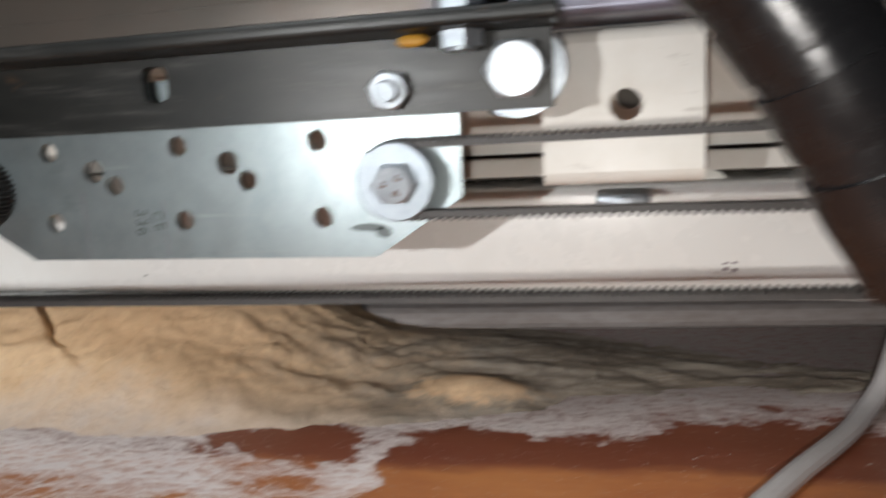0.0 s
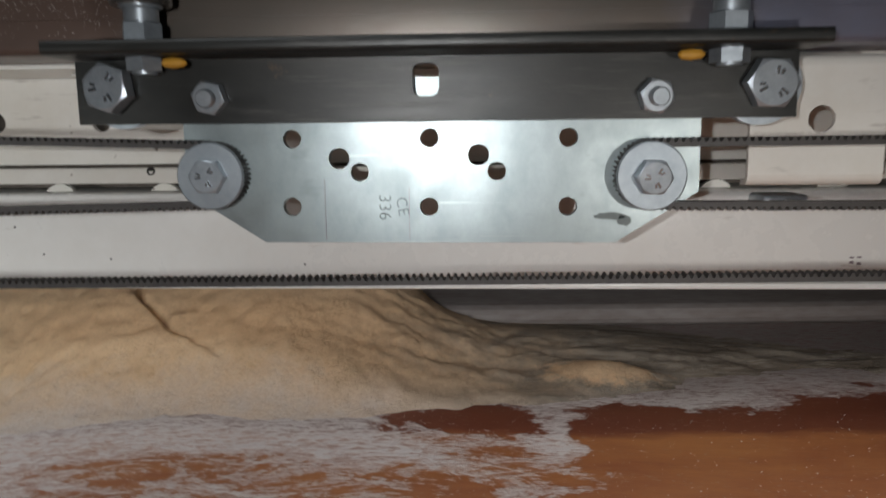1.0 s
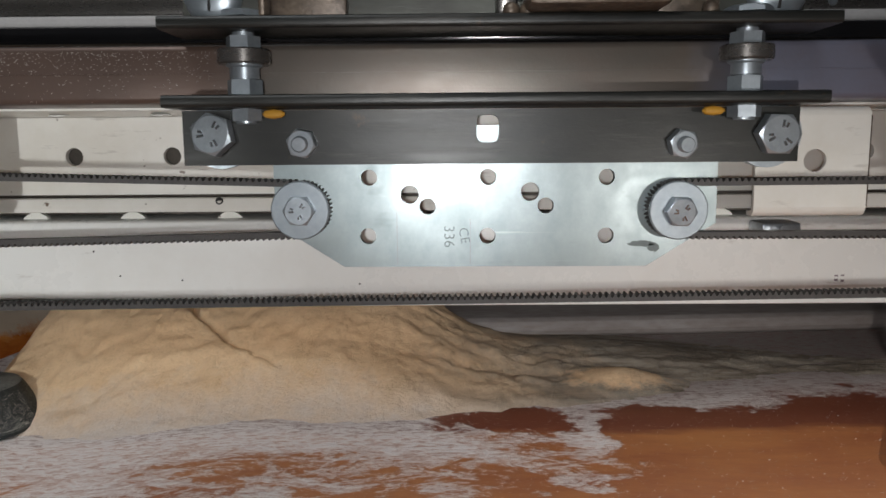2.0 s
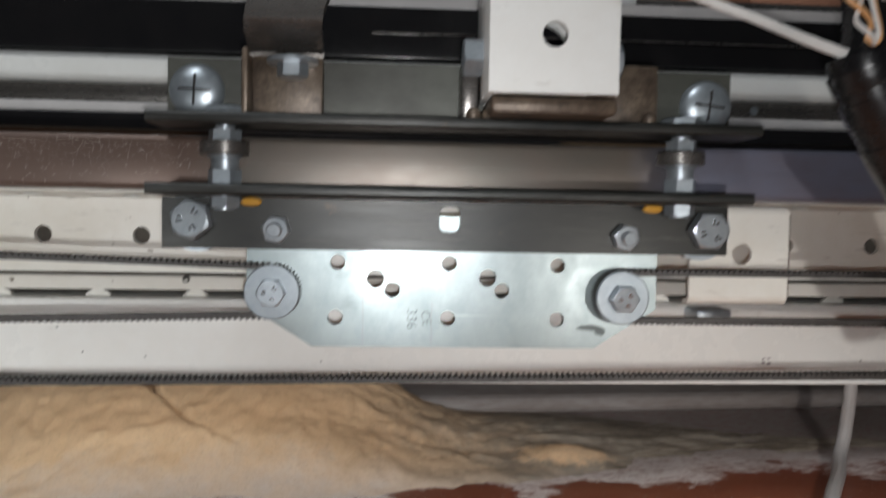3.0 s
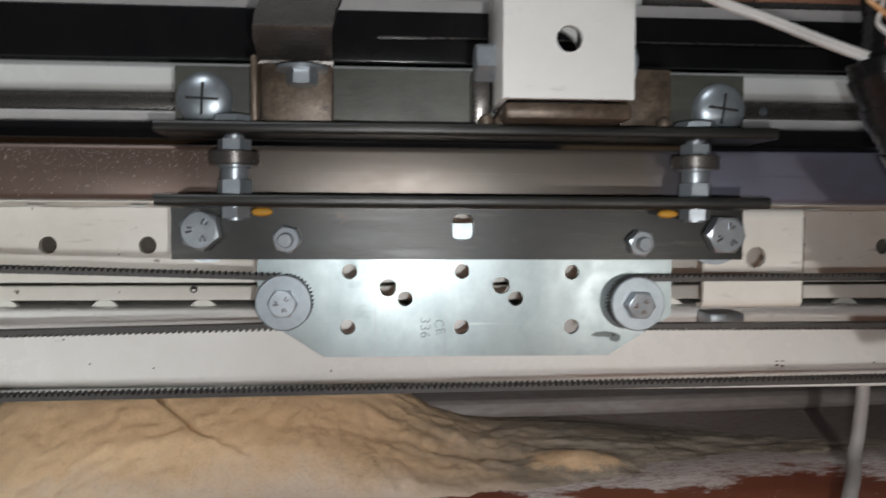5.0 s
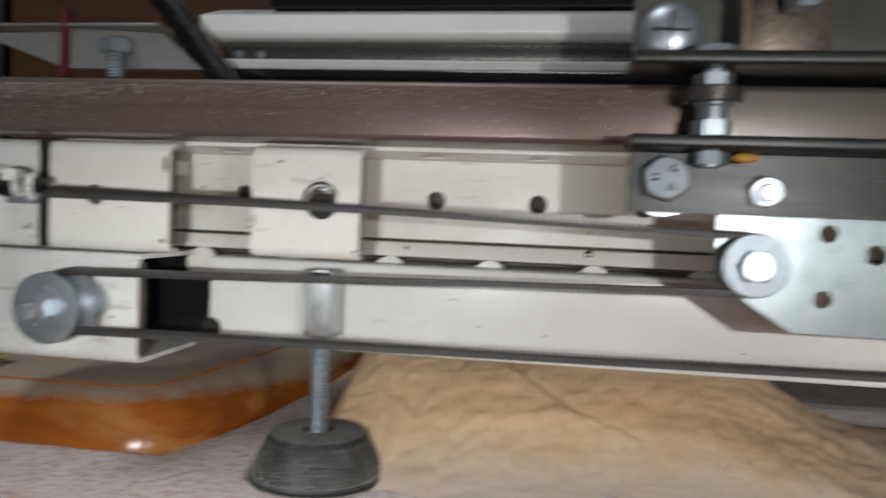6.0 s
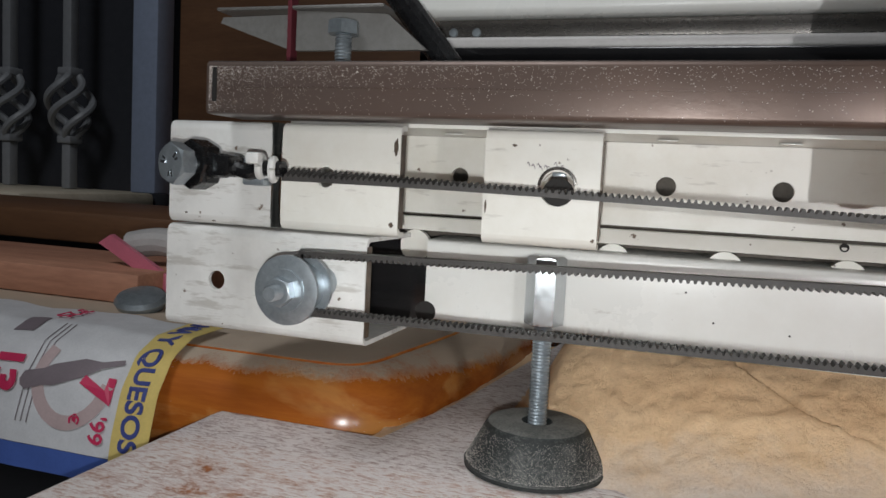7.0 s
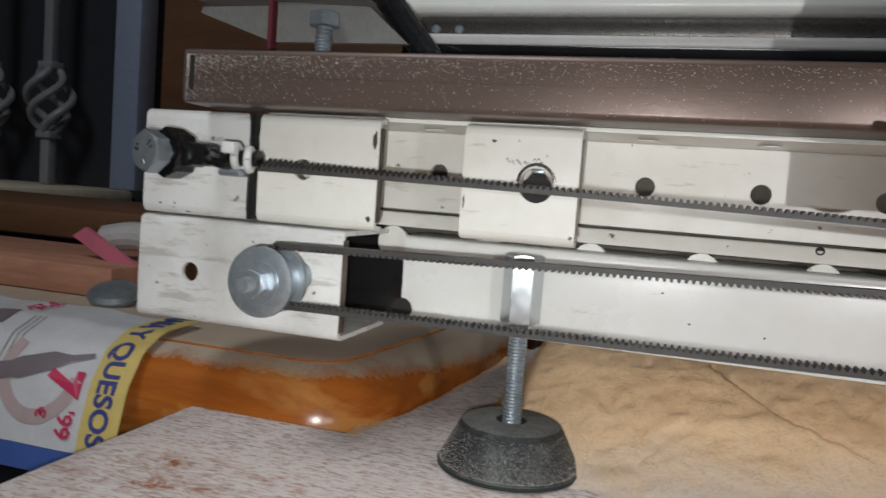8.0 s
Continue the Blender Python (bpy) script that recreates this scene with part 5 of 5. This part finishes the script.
def grille():
    single("window_pane", boxed(-2.0, -0.60, 0.905, 0.915, -0.1, 1.2), WALL_DARK, "dark night-time window pane", "window", kind="structure")
    single("window_frame", boxed(-0.965, -0.918, 0.79, 0.83, 0.07, 1.2, bevel=0.003), FRAME_BLUE, "blue-grey painted window frame", "window frame", kind="structure")
    single("window_sill", boxed(-2.0, -1.005, 0.62, 0.90, 0.030, 0.068, bevel=0.010), SILL, "pale wooden window sill", "window sill", kind="structure")
    for x in (-1.115, -1.245, -1.375):
        t = thing("grille_bar", "grey wrought iron window bar with a twisted basket", "window bar", "window bars", at=(x, 0.82, 0.07))
        y = 0.82
        part("rod", boxed(x - 0.0088, x + 0.0088, y - 0.0088, y + 0.0088, 0.0685, 0.150, bevel=0.002), IRON, t)
        part("rod", boxed(x - 0.0088, x + 0.0088, y - 0.0088, y + 0.0088, 0.262, 1.2, bevel=0.002), IRON, t)
        for z in (0.150, 0.262):
            part("collar", boxed(x - 0.014, x + 0.014, y - 0.014, y + 0.014, z - 0.006, z + 0.006, bevel=0.002), IRON, t)
        for k in range(4):
            pts = []
            for i in range(13):
                s = i / 12
                r = 0.006 + 0.0285 * math.sin(math.pi * s) ** 0.9
                a = k * math.pi / 2 + s * 4.0
                pts.append((x + r * math.cos(a), y + r * math.sin(a), 0.152 + 0.110 * s))
            part("basket_strand", tube(bmesh.new(), pts, 0.0062, 8, 4), IRON, t)
    single("wood_panel", boxed(-0.915, -0.30, 0.84, 0.86, -0.30, 1.2), BROWN_WOOD, "dark brown wooden panel behind the machine", "panel", kind="structure")


grille()


def left_clutter():
    single("wooden_board", boxed(-0.90, -0.47, 0.30, 0.48, 0.045, 0.070, bevel=0.003), BROWN_WOOD, "brown wooden board lying behind the leaflet", "board")
    single("wood_plank", boxed(-0.62, -0.372, 0.112, 0.190, 0.0412, 0.0560, bevel=0.0012), PINK_WOOD, "sawn pinkish wood plank lying flat on the side table", "wood", "wood offcuts")
    t = thing("pink_scraper", "pink plastic scraper with a clear handle on a plank", "scraper", at=(-0.39, 0.14, 0.057))
    bm = bmesh.new()
    vs = [bm.verts.new(p) for p in ((-0.418, 0.136, 0.067), (-0.410, 0.136, 0.072), (-0.364, 0.130, 0.0515), (-0.368, 0.130, 0.045), (-0.418, 0.139, 0.067), (-0.410, 0.139, 0.072), (-0.364, 0.133, 0.0515), (-0.368, 0.133, 0.045))]
    for f in ((0, 1, 2, 3), (7, 6, 5, 4), (0, 4, 5, 1), (1, 5, 6, 2), (2, 6, 7, 3), (3, 7, 4, 0)):
        bm.faces.new([vs[i] for i in f])
    part("blade", bm, PINK_PLASTIC, t)
    part("handle", tube(bmesh.new(), [(-0.405, 0.146, 0.0660), (-0.385, 0.148, 0.0690), (-0.355, 0.148, 0.0640)], 0.0075, 14, 8), CABLE_GREY, t)
    single("metal_cap", lathe(bmesh.new(), (-0.3640, 0.106, 0.0412), (0.12, -0.30, 1), [(0, 0.0070), (0.0015, 0.0105), (0.0050, 0.0120), (0.0070, 0.0105), (0.0082, 0.0050), (0.0082, 0)], 36), BRIGHT, "small polished metal cap beside the plank", "cap")


left_clutter()


def leaflet():
    """A printed sheet that lies on the side table and hangs down over its rounded edge."""
    t = thing("leaflet", "printed shop leaflet with prices, draped over the table edge", "leaflet", at=(-0.40, 0.06, 0.0))
    drape = [(0.0225, -0.0040), (0.0270, 0.0120), (0.0335, 0.0270), (0.0430, 0.0380), (0.0555, 0.0428), (0.0750, 0.0430), (0.2400, 0.0430)]
    steps = [0.0]
    for a, b in zip(drape, drape[1:]):
        steps.append(steps[-1] + math.dist(a, b))

    def laid(p, lift=0.0):
        k = 0
        while k < len(drape) - 2 and p.y > steps[k + 1]:
            k += 1
        f = (p.y - steps[k]) / (steps[k + 1] - steps[k])
        a, b = drape[k], drape[k + 1]
        nrm = Vector((a[1] - b[1], b[0] - a[0])).normalized()
        wave = 0.0006 * math.sin(p.x * 90) + 0.0004 * math.sin(p.x * 190 + 40 * p.y)
        up = p.z + lift + wave
        return Vector((-0.2935 + p.x - 0.10 * p.y, a[0] + (b[0] - a[0]) * f + nrm.x * up, a[1] + (b[1] - a[1]) * f + nrm.y * up))

    def drop(name, bm, mat):
        for v in bm.verts:
            v.co = laid(v.co)
        part(name, bm, mat, t)

    def sheet(name, x0, x1, y0, y1, lift, mat):
        bm = bmesh.new()
        nx, ny = max(2, int((x1 - x0) / 0.008)), max(2, int((y1 - y0) / 0.003))
        for z, flip in ((lift, False), (lift + 0.0002, True)):
            g = [[bm.verts.new((x0 + (x1 - x0) * i / nx, y0 + (y1 - y0) * j / ny, z)) for j in range(ny + 1)] for i in range(nx + 1)]
            for i in range(nx):
                for j in range(ny):
                    bm.faces.new((g[i][j], g[i + 1][j], g[i + 1][j + 1], g[i][j + 1]))
        drop(name, bm, mat)

    def near_edge(x):
        return -0.012 + (x + 0.012) * 0.78

    sheet("paper", -0.22, 0.0, 0.0085, 0.086, 0.0, PAPER)
    sheet("blue_band", -0.22, -0.0004, 0.0, 0.0083, 0.0, PAPER_BLUE)
    sheet("yellow_band", -0.0150, 0.002, 0.0, 0.086, 0.0006, PAPER_YELLOW)
    down = Matrix.Rotation(radians(-90), 4, "Z")

    def printed(text, size, x, y, mat, squeeze=1.0, thick=0.0003):
        ob = writing(t, text, size, Matrix.Translation((near_edge(x), y, 0.0011)) @ down, mat, "printed_word", squeeze, thick)
        for v in ob.data.vertices:
            v.co = laid(v.co)

    printed("ANIA Y QUESOS", 0.0115, -0.0065, 0.050, INK_BLUE, 0.92, 0.0003)
    printed("7", 0.018, -0.030, 0.032, INK_RED, 1, 0.0008)
    printed("'99", 0.0085, -0.0245, 0.0175, INK_RED, 1, 0.00012)
    printed("\u20ac", 0.0060, -0.0375, 0.0200, INK_RED, 1, 0.0001)
    printed("13", 0.018, -0.086, 0.034, INK_RED, 1, 0.0008)
    printed("3'25", 0.0105, -0.082, 0.074, INK_RED, 1, 0.00012)
    sheet("printed_block", near_edge(-0.098), near_edge(-0.084), 0.052, 0.063, 0.0004, INK_GREY)
    for k in range(3):
        sheet("printed_line", near_edge(-0.071 + 0.0032 * k), near_edge(-0.0706 + 0.0032 * k), 0.016, 0.060, 0.0004, INK_GREY)
    bm = bmesh.new()
    lathe(bm, (-0.060, 0.030, 0.0), (0.93, 0.30, 0), [(0, 0.0012), (0.002, 0.0034), (0.010, 0.0032), (0.014, 0.0042), (0.028, 0.0038), (0.035, 0.0014), (0.044, 0.0010)], 14)
    bm.transform(Matrix.Translation((0, 0, 0.0009)) @ Matrix.Diagonal((1, 1, 0.03, 1)))
    drop("printed_picture", bm, INK_GREY)
    bm = bmesh.new()
    tube(bm, [(-0.037 + 0.016 * math.cos(a), 0.036 + 0.018 * math.sin(a), 0.0) for a in [k * math.tau / 16 + 2.6 for k in range(10)]], 0.0026, 8, 4)
    bm.transform(Matrix.Translation((0, 0, 0.0006)) @ Matrix.Diagonal((1, 1, 0.03, 1)))
    drop("printed_ring", bm, INK_PALE)


leaflet()
